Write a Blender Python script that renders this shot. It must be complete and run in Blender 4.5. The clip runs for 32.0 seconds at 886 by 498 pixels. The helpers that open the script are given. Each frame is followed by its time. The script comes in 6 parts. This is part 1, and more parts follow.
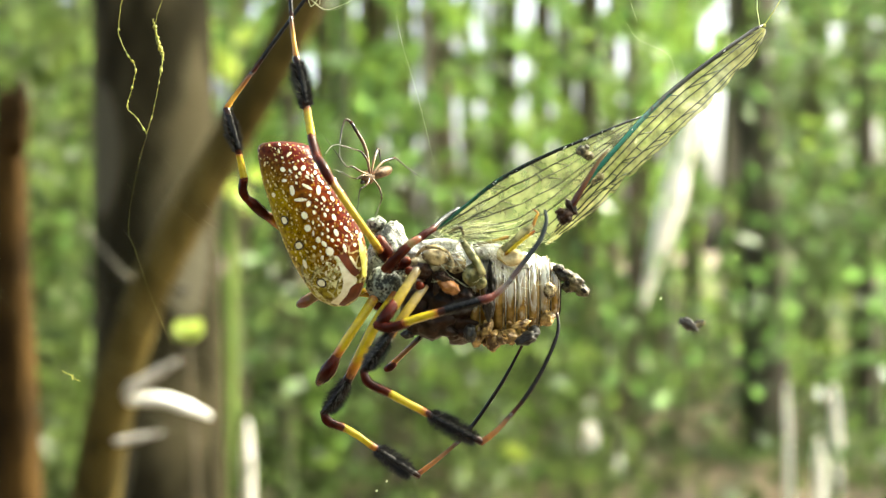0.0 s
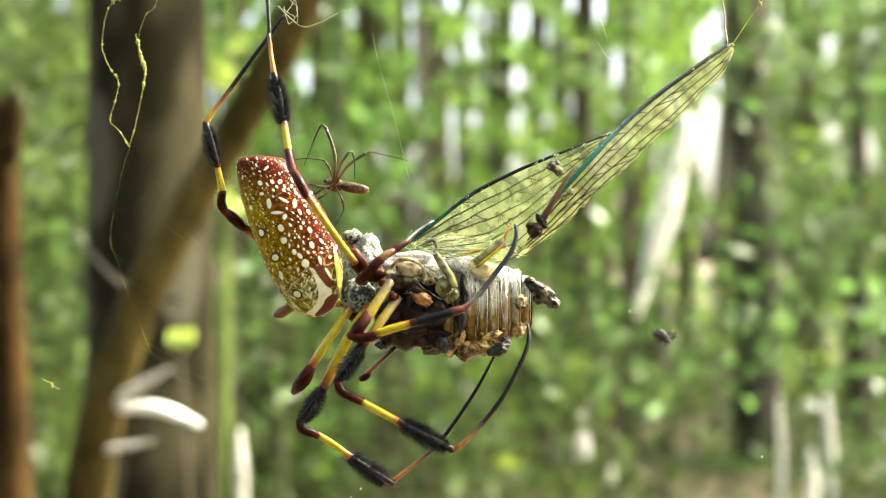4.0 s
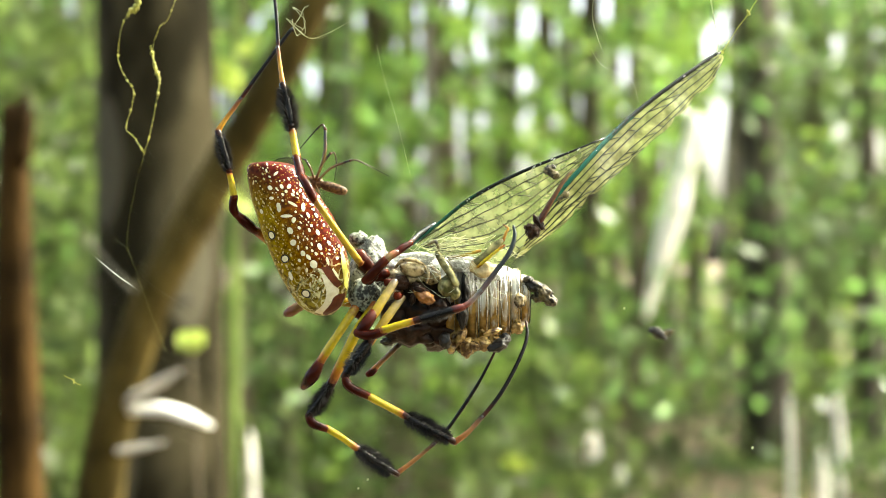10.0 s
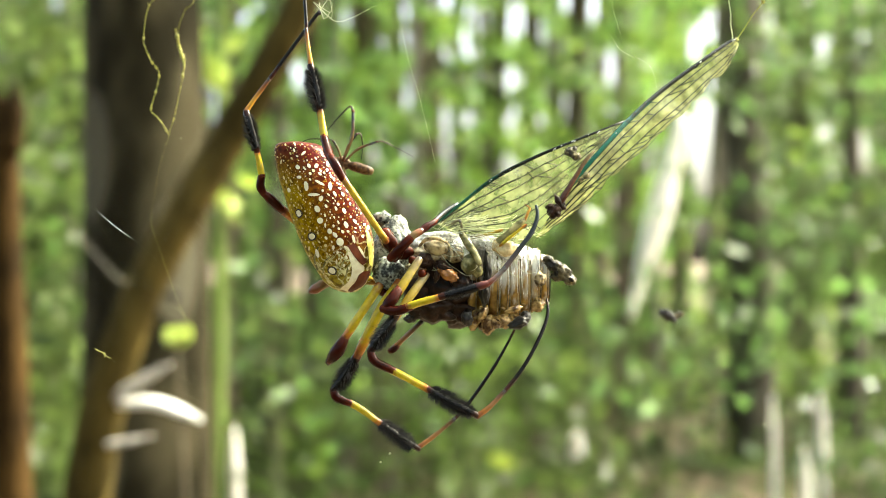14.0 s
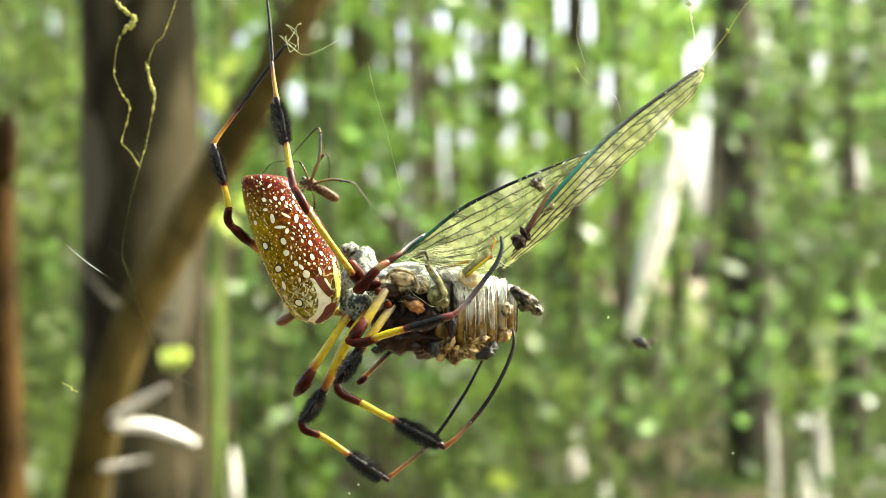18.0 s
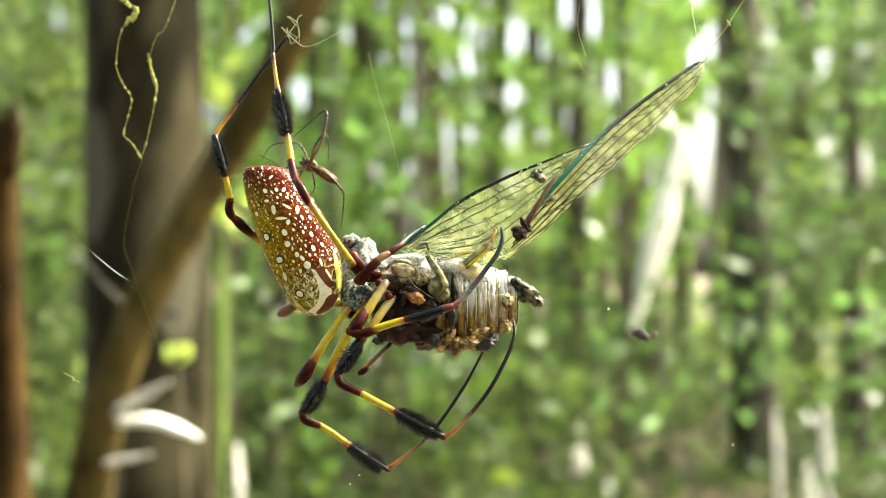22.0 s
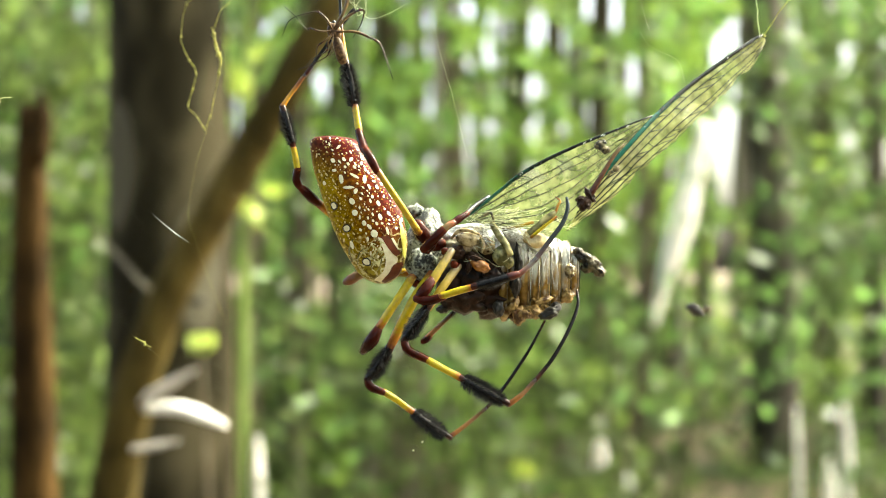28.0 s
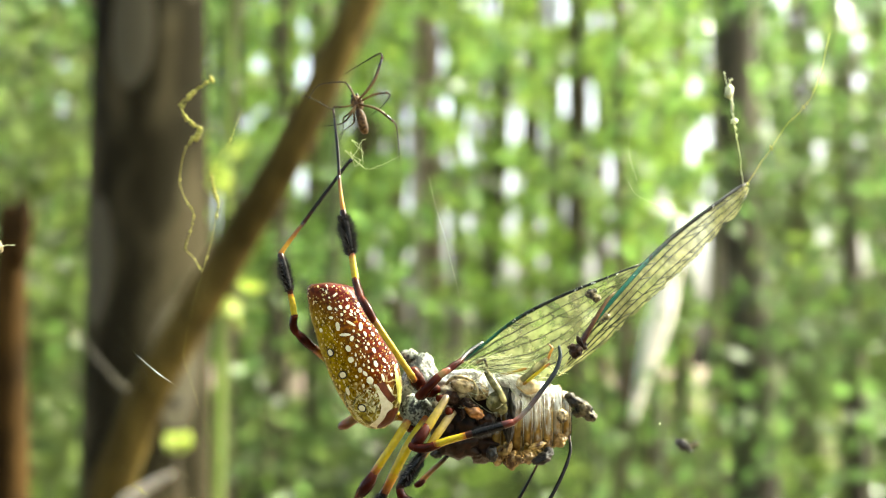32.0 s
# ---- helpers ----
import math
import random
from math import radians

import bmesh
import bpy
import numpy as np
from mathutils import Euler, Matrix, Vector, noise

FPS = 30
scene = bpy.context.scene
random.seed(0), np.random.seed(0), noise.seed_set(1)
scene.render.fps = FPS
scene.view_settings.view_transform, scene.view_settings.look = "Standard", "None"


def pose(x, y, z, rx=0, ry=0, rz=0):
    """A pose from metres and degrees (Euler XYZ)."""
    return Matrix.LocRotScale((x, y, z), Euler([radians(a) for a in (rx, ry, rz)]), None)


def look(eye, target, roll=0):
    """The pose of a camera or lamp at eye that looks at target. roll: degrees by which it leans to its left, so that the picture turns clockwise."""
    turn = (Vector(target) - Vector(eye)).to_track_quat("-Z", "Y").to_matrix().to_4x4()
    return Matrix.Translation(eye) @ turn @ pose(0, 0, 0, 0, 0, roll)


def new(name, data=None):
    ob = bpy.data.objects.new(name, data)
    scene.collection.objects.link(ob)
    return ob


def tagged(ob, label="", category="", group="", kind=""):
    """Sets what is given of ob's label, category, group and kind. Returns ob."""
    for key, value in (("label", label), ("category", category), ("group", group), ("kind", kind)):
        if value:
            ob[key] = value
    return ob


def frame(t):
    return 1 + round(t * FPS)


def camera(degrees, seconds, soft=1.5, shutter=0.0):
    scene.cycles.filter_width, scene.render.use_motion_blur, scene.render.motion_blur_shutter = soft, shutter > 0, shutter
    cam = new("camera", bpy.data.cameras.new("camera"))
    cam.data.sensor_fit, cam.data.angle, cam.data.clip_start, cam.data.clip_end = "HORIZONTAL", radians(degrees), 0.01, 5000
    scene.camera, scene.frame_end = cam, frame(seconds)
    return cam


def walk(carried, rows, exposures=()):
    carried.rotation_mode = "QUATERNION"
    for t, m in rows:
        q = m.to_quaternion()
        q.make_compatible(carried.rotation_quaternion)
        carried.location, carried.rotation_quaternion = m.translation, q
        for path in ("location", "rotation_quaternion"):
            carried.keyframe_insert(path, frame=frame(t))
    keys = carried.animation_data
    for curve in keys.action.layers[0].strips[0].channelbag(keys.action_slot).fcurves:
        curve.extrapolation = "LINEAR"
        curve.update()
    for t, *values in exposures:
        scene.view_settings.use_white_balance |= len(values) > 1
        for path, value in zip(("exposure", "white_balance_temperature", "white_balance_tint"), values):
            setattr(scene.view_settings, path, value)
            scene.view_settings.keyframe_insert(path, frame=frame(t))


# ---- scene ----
# Lengths of the small things are in millimetres, y away from the viewer; the eye starts at the origin, 1.5 m over the ground.
EYE = 1.5
cam = camera(40, 32.0, soft=1.0)
cam.data.dof.use_dof = True
cam.data.dof.focus_distance = 0.163
cam.data.dof.aperture_fstop = 20
cam.data.dof.aperture_blades = 0
# seconds, x y z in mm, yaw, pitch, roll in degrees
ROWS = [
    (0.0, -0.00, -0.00, 0.00, 0.016, 0.083, -0.21),
    (0.5, -0.42, -1.22, 0.16, -0.151, 0.238, -0.12),
    (1.0, 0.16, -1.75, 0.61, -0.264, 0.284, -0.21),
    (1.5, -1.43, -2.71, 1.28, -0.447, 0.486, 0.12),
    (2.0, -1.21, -2.41, 0.20, -0.807, 0.689, 0.15),
    (2.5, -0.26, -2.07, 1.89, -0.495, 0.799, 0.10),
    (3.0, 2.09, -3.36, 1.01, -0.310, 0.735, -0.06),
    (3.5, 2.69, -3.47, 0.65, -0.224, 0.547, 0.04),
    (5.5, 2.54, -4.65, -0.50, -0.310, 0.515, 0.16),
    (6.0, 1.14, -6.64, 0.06, -0.231, 0.617, 0.17),
    (6.5, 2.91, -6.25, 0.83, -0.271, 0.589, 0.21),
    (7.0, 5.26, -6.60, 0.39, -0.204, 0.764, 0.01),
    (7.5, 4.15, -8.08, 0.62, 0.015, 0.750, -0.09),
    (8.0, 2.53, -8.88, -0.10, 0.032, 0.729, 0.06),
    (8.5, 4.17, -8.04, 0.75, -0.093, 0.634, 0.01),
    (9.0, 4.97, -9.09, 1.28, -0.049, 0.664, -0.04),
    (9.5, 4.89, -8.96, 0.27, -0.038, 0.669, -0.05),
    (10.0, 3.54, -10.79, 0.21, 0.161, 0.605, -0.22),
    (10.5, -0.21, -11.33, -0.52, 0.083, 0.602, -0.02),
    (11.0, -1.84, -10.91, -1.70, -0.134, 0.588, 0.16),
    (11.5, -0.77, -11.95, -1.12, -0.098, 0.549, 0.03),
    (12.0, 0.65, -11.28, -2.15, -0.211, 0.493, -0.17),
    (12.5, -0.09, -11.77, -2.67, -0.333, 0.402, 0.25),
    (13.0, -0.96, -11.70, -2.72, -0.363, 0.239, -0.03),
    (13.5, -0.71, -12.88, -1.69, -0.439, 0.337, 0.01),
    (14.0, -1.61, -14.69, -2.44, -0.536, 0.517, 0.15),
    (14.5, -2.18, -16.19, -1.69, -0.719, 0.698, 0.16),
    (16.5, -4.81, -15.44, -1.67, -0.858, 1.276, 0.11),
    (17.0, 0.05, -14.33, -1.64, -1.026, 1.378, -0.07),
    (17.5, 2.31, -15.42, -1.43, -0.718, 1.409, -0.10),
    (18.0, 2.82, -15.41, -0.81, -0.599, 1.423, -0.22),
    (18.5, 0.83, -14.85, -1.85, -0.335, 1.347, -0.28),
    (19.0, 1.23, -15.26, -0.95, -0.438, 1.306, -0.07),
    (19.5, 2.27, -16.11, -0.07, -0.396, 1.332, -0.15),
    (20.0, -1.15, -18.05, -0.03, -0.298, 1.522, -0.04),
    (20.5, -1.18, -15.78, -1.57, -0.406, 1.441, -0.08),
    (21.0, 2.33, -15.01, -1.75, -0.576, 1.237, -0.09),
    (21.5, 2.21, -15.06, -1.72, -0.625, 1.231, -0.12),
    (22.0, 3.26, -15.80, -1.47, -0.416, 1.238, -0.15),
    (22.5, 2.88, -15.83, -2.53, -0.181, 1.060, -0.25),
    (23.0, -0.29, -16.60, -3.18, -0.224, 0.836, -0.04),
    (23.5, -1.15, -15.94, -3.99, 0.109, 0.663, -0.04),
    (24.0, 0.27, -16.60, -3.90, 0.252, 0.652, 0.11),
    (24.5, 2.61, -15.36, -5.93, -0.006, 0.661, -0.02),
    (25.0, 2.58, -15.54, -4.90, -0.047, 0.641, -0.08),
    (25.5, -0.11, -16.95, -4.41, 0.186, 0.619, -0.14),
    (27.5, -0.56, -17.55, -4.93, 0.459, 0.795, -0.01),
    (28.0, -3.02, -18.03, -4.84, 0.498, 0.926, 0.18),
    (28.5, -5.49, -19.67, -4.69, 0.376, 1.334, 0.27),
    (29.0, -4.36, -19.13, -5.58, -0.004, 1.550, 0.33),
    (29.5, -2.67, -18.76, -5.55, -0.169, 1.478, 0.43),
    (30.0, -5.91, -20.56, -5.91, -0.293, 1.436, 0.52),
    (30.5, -3.70, -19.82, -4.37, -0.575, 1.423, 0.49),
    (31.0, -5.96, -21.92, -4.34, -0.573, 1.931, 0.47),
    (31.5, -7.91, -21.43, -1.49, -0.591, 3.230, 0.46),
    (32.0, -5.34, -21.95, 2.44, -0.515, 5.345, 0.21),
]
walk(cam, [(t, pose(x / 1000, y / 1000, EYE + z / 1000, 90 + pitch, 0, yaw) @ pose(0, 0, 0, 0, 0, roll))
           for t, x, y, z, yaw, pitch, roll in ROWS], [(0, 3.2, 6850, -8), (32, 3.2, 6850, -8)])

# ---- light ----
SUN_UP, SUN_TURN = 50, 72
world = bpy.data.worlds.new("sky")
scene.world = world
world.use_nodes = True
wn = world.node_tree
sky = wn.nodes.new("ShaderNodeTexSky")
sky.sky_type = "NISHITA"
sky.sun_disc = False
sky.sun_elevation = radians(SUN_UP)
sky.sun_rotation = radians(SUN_TURN)
sky.dust_density = 10.0
sky.air_density = 0.5
sky.ozone_density = 0.2
wn.links.new(sky.outputs[0], wn.nodes["Background"].inputs[0])
wn.nodes["Background"].inputs[1].default_value = 0.15
sun = new("sun", bpy.data.lights.new("sun", "SUN"))
sun.data.energy = 2.4
sun.data.angle = radians(0.6)
sun.data.color = (1.0, 0.95, 0.86)
aim = Vector((math.sin(radians(SUN_TURN)) * math.cos(radians(SUN_UP)), math.cos(radians(SUN_TURN)) * math.cos(radians(SUN_UP)), math.sin(radians(SUN_UP))))
sun.matrix_world = look(aim * 30, (0, 0, 0))


# ---- materials ----
def surface(name, dark, light, size, rough=0.6, bump=0.0, spots=None, metal=0.0, sheer=0.0, coat=0.0, spread=0.6, shine=0.35, stretch=(1, 1, 1), jitter=0.0):
    """Two colours mixed by grain at two scales, of about size metres; spots: (colour, share); sheer: light let through."""
    m = bpy.data.materials.new(name)
    m.use_nodes = True
    n, l = m.node_tree.nodes, m.node_tree.links
    b = n["Principled BSDF"]
    co = n.new("ShaderNodeTexCoord")
    mp = n.new("ShaderNodeMapping")
    mp.inputs["Scale"].default_value = stretch
    l.new(co.outputs["Object"], mp.inputs["Vector"])
    fine, broad = n.new("ShaderNodeTexNoise"), n.new("ShaderNodeTexNoise")
    fine.inputs["Scale"].default_value, broad.inputs["Scale"].default_value = 1 / size, 0.17 / size
    fine.inputs["Detail"].default_value, broad.inputs["Detail"].default_value = 6, 3
    for t in (fine, broad):
        l.new(mp.outputs[0], t.inputs["Vector"])
    add = n.new("ShaderNodeMath")
    add.operation = "MULTIPLY_ADD"
    l.new(fine.outputs[0], add.inputs[0])
    add.inputs[1].default_value = 0.55
    half = n.new("ShaderNodeMath")
    half.operation = "MULTIPLY"
    half.inputs[1].default_value = 0.45
    l.new(broad.outputs[0], half.inputs[0])
    l.new(half.outputs[0], add.inputs[2])
    rng = n.new("ShaderNodeMapRange")
    rng.inputs["From Min"].default_value, rng.inputs["From Max"].default_value = 0.5 - 0.28 * (1 - spread), 0.5 + 0.28 * (1 - spread)
    l.new(add.outputs[0], rng.inputs["Value"])
    mix = n.new("ShaderNodeMix")
    mix.data_type = "RGBA"
    mix.inputs["A"].default_value, mix.inputs["B"].default_value = (*dark, 1), (*light, 1)
    l.new(rng.outputs[0], mix.inputs["Factor"])
    out = mix.outputs["Result"]
    if spots:
        vor = n.new("ShaderNodeTexVoronoi")
        vor.inputs["Scale"].default_value = 0.5 / size
        l.new(mp.outputs[0], vor.inputs["Vector"])
        lim = n.new("ShaderNodeMath")
        lim.operation = "LESS_THAN"
        lim.inputs[1].default_value = spots[1]
        l.new(vor.outputs["Distance"], lim.inputs[0])
        two = n.new("ShaderNodeMix")
        two.data_type = "RGBA"
        l.new(lim.outputs[0], two.inputs["Factor"])
        l.new(out, two.inputs["A"])
        two.inputs["B"].default_value = (*spots[0], 1)
        out = two.outputs["Result"]
    if jitter:
        geo, hsv = n.new("ShaderNodeNewGeometry"), n.new("ShaderNodeHueSaturation")
        wide = n.new("ShaderNodeMapRange")
        wide.inputs["To Min"].default_value, wide.inputs["To Max"].default_value = 1 - jitter, 1 + jitter
        l.new(geo.outputs["Random Per Island"], wide.inputs["Value"])
        l.new(wide.outputs[0], hsv.inputs["Value"])
        l.new(out, hsv.inputs["Color"])
        out = hsv.outputs[0]
    l.new(out, b.inputs["Base Color"])
    b.inputs["Roughness"].default_value = rough
    b.inputs["Metallic"].default_value = metal
    b.inputs["Coat Weight"].default_value = coat
    b.inputs["Specular IOR Level"].default_value = shine
    if bump:
        bp = n.new("ShaderNodeBump")
        bp.inputs["Distance"].default_value = bump
        bp.inputs["Strength"].default_value = 0.8
        l.new(add.outputs[0], bp.inputs["Height"])
        l.new(bp.outputs[0], b.inputs["Normal"])
    if sheer:
        tr, mx = n.new("ShaderNodeBsdfTranslucent"), n.new("ShaderNodeMixShader")
        l.new(out, tr.inputs["Color"])
        mx.inputs[0].default_value = sheer
        l.new(b.outputs[0], mx.inputs[1])
        l.new(tr.outputs[0], mx.inputs[2])
        l.new(mx.outputs[0], n["Material Output"].inputs["Surface"])
    return m


def banded(name, stops, rough=0.2, blur=0.1, shine=0.42):
    """Leg cuticle whose colour runs along the joint, with a mottled edge between the bands."""
    m = surface(name, (0, 0, 0), (1, 1, 1), 0.0005, rough, 0.00004, shine=shine)
    n, l = m.node_tree.nodes, m.node_tree.links
    b = n["Principled BSDF"]
    at, ramp, add, ns, co = n.new("ShaderNodeAttribute"), n.new("ShaderNodeValToRGB"), n.new("ShaderNodeMath"), n.new("ShaderNodeTexNoise"), n.new("ShaderNodeTexCoord")
    at.attribute_name = "run"
    ns.inputs["Scale"].default_value, ns.inputs["Detail"].default_value = 1600, 5
    l.new(co.outputs["Object"], ns.inputs["Vector"])
    mid = n.new("ShaderNodeMath")
    mid.operation = "SUBTRACT"
    mid.inputs[1].default_value = 0.5
    l.new(ns.outputs[0], mid.inputs[0])
    add.operation = "MULTIPLY_ADD"
    add.inputs[1].default_value = blur * 2.5
    l.new(mid.outputs[0], add.inputs[0])
    l.new(at.outputs["Fac"], add.inputs[2])
    while len(ramp.color_ramp.elements) < len(stops):
        ramp.color_ramp.elements.new(0.5)
    for e, (p, c) in zip(ramp.color_ramp.elements, stops):
        e.position, e.color = p, (*c, 1)
    l.new(add.outputs[0], ramp.inputs[0])
    tint, mul = n.new("ShaderNodeMapRange"), n.new("ShaderNodeMix")
    tint.inputs["To Min"].default_value, tint.inputs["To Max"].default_value = 0.55, 1.3
    l.new(ns.outputs[0], tint.inputs["Value"])
    mul.data_type, mul.blend_type = "RGBA", "MULTIPLY"
    mul.inputs["Factor"].default_value = 1.0
    l.new(ramp.outputs[0], mul.inputs["A"])
    l.new(tint.outputs[0], mul.inputs["B"])
    l.new(mul.outputs["Result"], b.inputs["Base Color"])
    return m


MM = 0.001
LEMON, INK, RUST = (0.42, 0.33, 0.012), (0.006, 0.005, 0.005), (0.26, 0.1, 0.02)
YELLOW = banded("leg yellow", [(0.0, (0.24, 0.07, 0.012)), (0.16, LEMON), (0.75, (0.45, 0.32, 0.012)), (0.88, (0.36, 0.13, 0.012)), (1.0, (0.12, 0.025, 0.008))], blur=0.13)
OLDYELLOW = banded("leg olive yellow", [(0.0, (0.2, 0.06, 0.015)), (0.12, (0.36, 0.24, 0.02)), (0.8, (0.44, 0.3, 0.02)), (0.97, (0.25, 0.1, 0.015))])
ORANGE = banded("leg orange", [(0.0, (0.14, 0.035, 0.01)), (0.15, (0.42, 0.17, 0.02)), (0.5, (0.48, 0.25, 0.025)), (0.8, (0.2, 0.07, 0.015)), (1.0, INK)])
RUSTLEG = banded("leg rust", [(0.0, (0.14, 0.03, 0.01)), (0.3, RUST), (0.6, (0.2, 0.09, 0.03)), (1.0, INK)])
MAROON = banded("leg maroon", [(0.0, (0.075, 0.011, 0.003)), (0.25, (0.035, 0.004, 0.0015)), (0.7, (0.022, 0.003, 0.0015)), (1.0, (0.075, 0.011, 0.003))], 0.2, shine=0.12)
REDJOINT = banded("leg red", [(0.0, (0.02, 0.003, 0.002)), (0.5, (0.08, 0.008, 0.004)), (1.0, (0.13, 0.02, 0.01))], 0.28)
BLACK = banded("leg black", [(0.0, (0.06, 0.015, 0.008)), (0.15, INK), (0.85, INK), (1.0, (0.03, 0.01, 0.007))], 0.18, shine=0.2)
PALELEG = banded("pale leg", [(0.0, (0.09, 0.06, 0.035)), (0.3, (0.22, 0.165, 0.05)), (0.65, (0.35, 0.25, 0.025)), (1.0, (0.25, 0.12, 0.02))])
ASHLEG = banded("ash leg", [(0.0, (0.14, 0.01, 0.005)), (0.3, (0.2, 0.07, 0.05)), (0.65, (0.22, 0.17, 0.15)), (1.0, (0.05, 0.055, 0.06))])
SLATE = banded("slate leg", [(0.0, (0.09, 0.055, 0.055)), (0.3, (0.022, 0.026, 0.03)), (1.0, (0.012, 0.02, 0.022))], 0.24, shine=0.26)
RUSTKNEE = banded("knee rust", [(0.0, (0.2, 0.15, 0.06)), (0.4, (0.22, 0.14, 0.06)), (0.7, (0.2, 0.06, 0.02)), (1.0, (0.06, 0.015, 0.008))])
BROWNSHIN = banded("brown shin", [(0.0, (0.05, 0.01, 0.006)), (0.3, (0.09, 0.035, 0.015)), (1.0, (0.11, 0.085, 0.03))])
BRISTLE = surface("bristle black", (0.0025, 0.0025, 0.003), (0.01, 0.009, 0.011), 0.0004, 0.45, shine=0.25)
CARAPACE = surface("silvery carapace", (0.015, 0.016, 0.01), (0.29, 0.31, 0.25), 0.00045, 0.4, 0.0004, spots=((0.012, 0.01, 0.006), 0.24), spread=0.8)
GREYBEAD = surface("slate grey cuticle", (0.05, 0.055, 0.05), (0.2, 0.21, 0.19), 0.0007, 0.3, 0.0002, spread=0.5, shine=0.5)
PALESPOT = surface("pale yellow spot", (0.5, 0.38, 0.14), (0.74, 0.62, 0.32), 0.0006, 0.45)
GOLDSPOT = surface("golden speckle", (0.24, 0.13, 0.02), (0.45, 0.3, 0.07), 0.0006, 0.45)
CREAM = surface("cream spot", (0.7, 0.62, 0.4), (0.88, 0.82, 0.62), 0.0006, 0.45)
RING = surface("spot ring", (0.012, 0.007, 0.004), (0.03, 0.018, 0.008), 0.0006, 0.45)
SILK = surface("white silk", (0.36, 0.35, 0.3), (0.95, 0.95, 0.93), 0.0005, 0.4, 0.0006, spots=((0.14, 0.115, 0.08), 0.16), spread=0.65, sheer=0.12, stretch=(1.6, 1, 0.5))
GOLDSILK = surface("golden silk", (0.3, 0.29, 0.05), (0.55, 0.53, 0.15), 0.001, 0.4, sheer=0.3)
# near-white, for the glint that slides along a web thread
GLINT = surface("glint on silk", (0.8, 0.82, 0.84), (0.95, 0.96, 0.97), 0.001, 0.3, sheer=0.3)
PALESILK = surface("pale silk", (0.5, 0.52, 0.34), (0.8, 0.82, 0.6), 0.001, 0.35, sheer=0.4)
TAN = surface("tan chitin", (0.04, 0.02, 0.008), (0.46, 0.33, 0.15), 0.0008, 0.38, 0.0003, spread=0.75)
PALECHITIN = surface("pale chitin", (0.04, 0.022, 0.008), (0.6, 0.52, 0.33), 0.0009, 0.26, 0.0003, spread=0.7, shine=0.5)
OLIVE = surface("olive chitin", (0.07, 0.065, 0.02), (0.42, 0.37, 0.16), 0.0011, 0.25, 0.0004, spread=0.7)
AMBER = surface("amber chitin", (0.08, 0.026, 0.005), (0.36, 0.15, 0.035), 0.0007, 0.25, 0.0002, spread=0.5, shine=0.5)
DARKCHITIN = surface("dark chitin", (0.004, 0.0025, 0.002), (0.032, 0.013, 0.006), 0.0009, 0.4, 0.0003, shine=0.15)
TANGLOSS = surface("glossy tan chitin", (0.05, 0.024, 0.008), (0.48, 0.37, 0.19), 0.0007, 0.24, 0.0004, spread=0.75, shine=0.55, spots=((0.035, 0.016, 0.006), 0.13))
GOLDCHITIN = surface("golden chitin", (0.07, 0.03, 0.007), (0.5, 0.32, 0.1), 0.0008, 0.24, 0.0004, spread=0.65, shine=0.5)
PITCH = surface("blackened husk", (0.004, 0.004, 0.004), (0.025, 0.02, 0.016), 0.0006, 0.4, 0.0002)
CREAMCHITIN = surface("cream chitin", (0.2, 0.12, 0.035), (0.7, 0.56, 0.3), 0.0009, 0.25, 0.0004, spread=0.65, shine=0.5, spots=((0.07, 0.035, 0.012), 0.15))
HUSK = surface("dry husk", (0.004, 0.003, 0.002), (0.22, 0.18, 0.09), 0.0007, 0.5, 0.0005, spread=0.75)
TAILHUSK = surface("charred husk", (0.003, 0.002, 0.0015), (0.12, 0.095, 0.045), 0.0006, 0.4, 0.0006, spread=0.6, spots=((0.006, 0.004, 0.003), 0.42))
VEIN = surface("dark vein", (0.01, 0.012, 0.005), (0.05, 0.05, 0.018), 0.001, 0.4)
TEALEDGE = banded("teal to black vein", [(0.0, (0.012, 0.07, 0.05)), (0.25, (0.01, 0.075, 0.04)), (0.45, (0.008, 0.014, 0.008)), (1.0, INK)], blur=0.25)
FOLDEDGE = banded("teal fold vein", [(0.0, (0.03, 0.06, 0.015)), (0.12, (0.01, 0.1, 0.065)), (0.36, (0.008, 0.085, 0.06)), (0.48, (0.01, 0.014, 0.01)), (1.0, (0.012, 0.012, 0.008))], blur=0.2)
MALEBODY = surface("male brown", (0.03, 0.014, 0.006), (0.14, 0.08, 0.032), 0.0004, 0.45, 0.0001, shine=0.15, spread=0.7)
MALELEG = banded("male leg", [(0.0, (0.06, 0.022, 0.008)), (0.3, (0.14, 0.09, 0.03)), (0.6, (0.09, 0.05, 0.018)), (0.8, (0.03, 0.014, 0.006)), (0.9, INK)])
MALESHIN = banded("male shin", [(0.0, INK), (0.25, (0.05, 0.03, 0.012)), (0.6, (0.02, 0.016, 0.012)), (1.0, (0.02, 0.016, 0.012))])
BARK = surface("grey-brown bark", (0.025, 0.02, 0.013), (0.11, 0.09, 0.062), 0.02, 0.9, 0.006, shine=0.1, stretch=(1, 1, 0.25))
DARKBARK = surface("dark bark", (0.014, 0.012, 0.007), (0.075, 0.066, 0.044), 0.05, 0.9, 0.006, spread=0.7, stretch=(1, 1, 0.3))
BROWNBARK = surface("brown branch bark", (0.027, 0.0195, 0.0055), (0.074, 0.054, 0.015), 0.022, 0.9, 0.003, shine=0.05, spread=0.7, stretch=(1, 1, 0.5))
RUSTBARK = surface("rust-brown bark", (0.011, 0.0062, 0.002), (0.044, 0.024, 0.007), 0.03, 0.9, 0.006, shine=0.05, spread=0.7, stretch=(1, 1, 0.5))
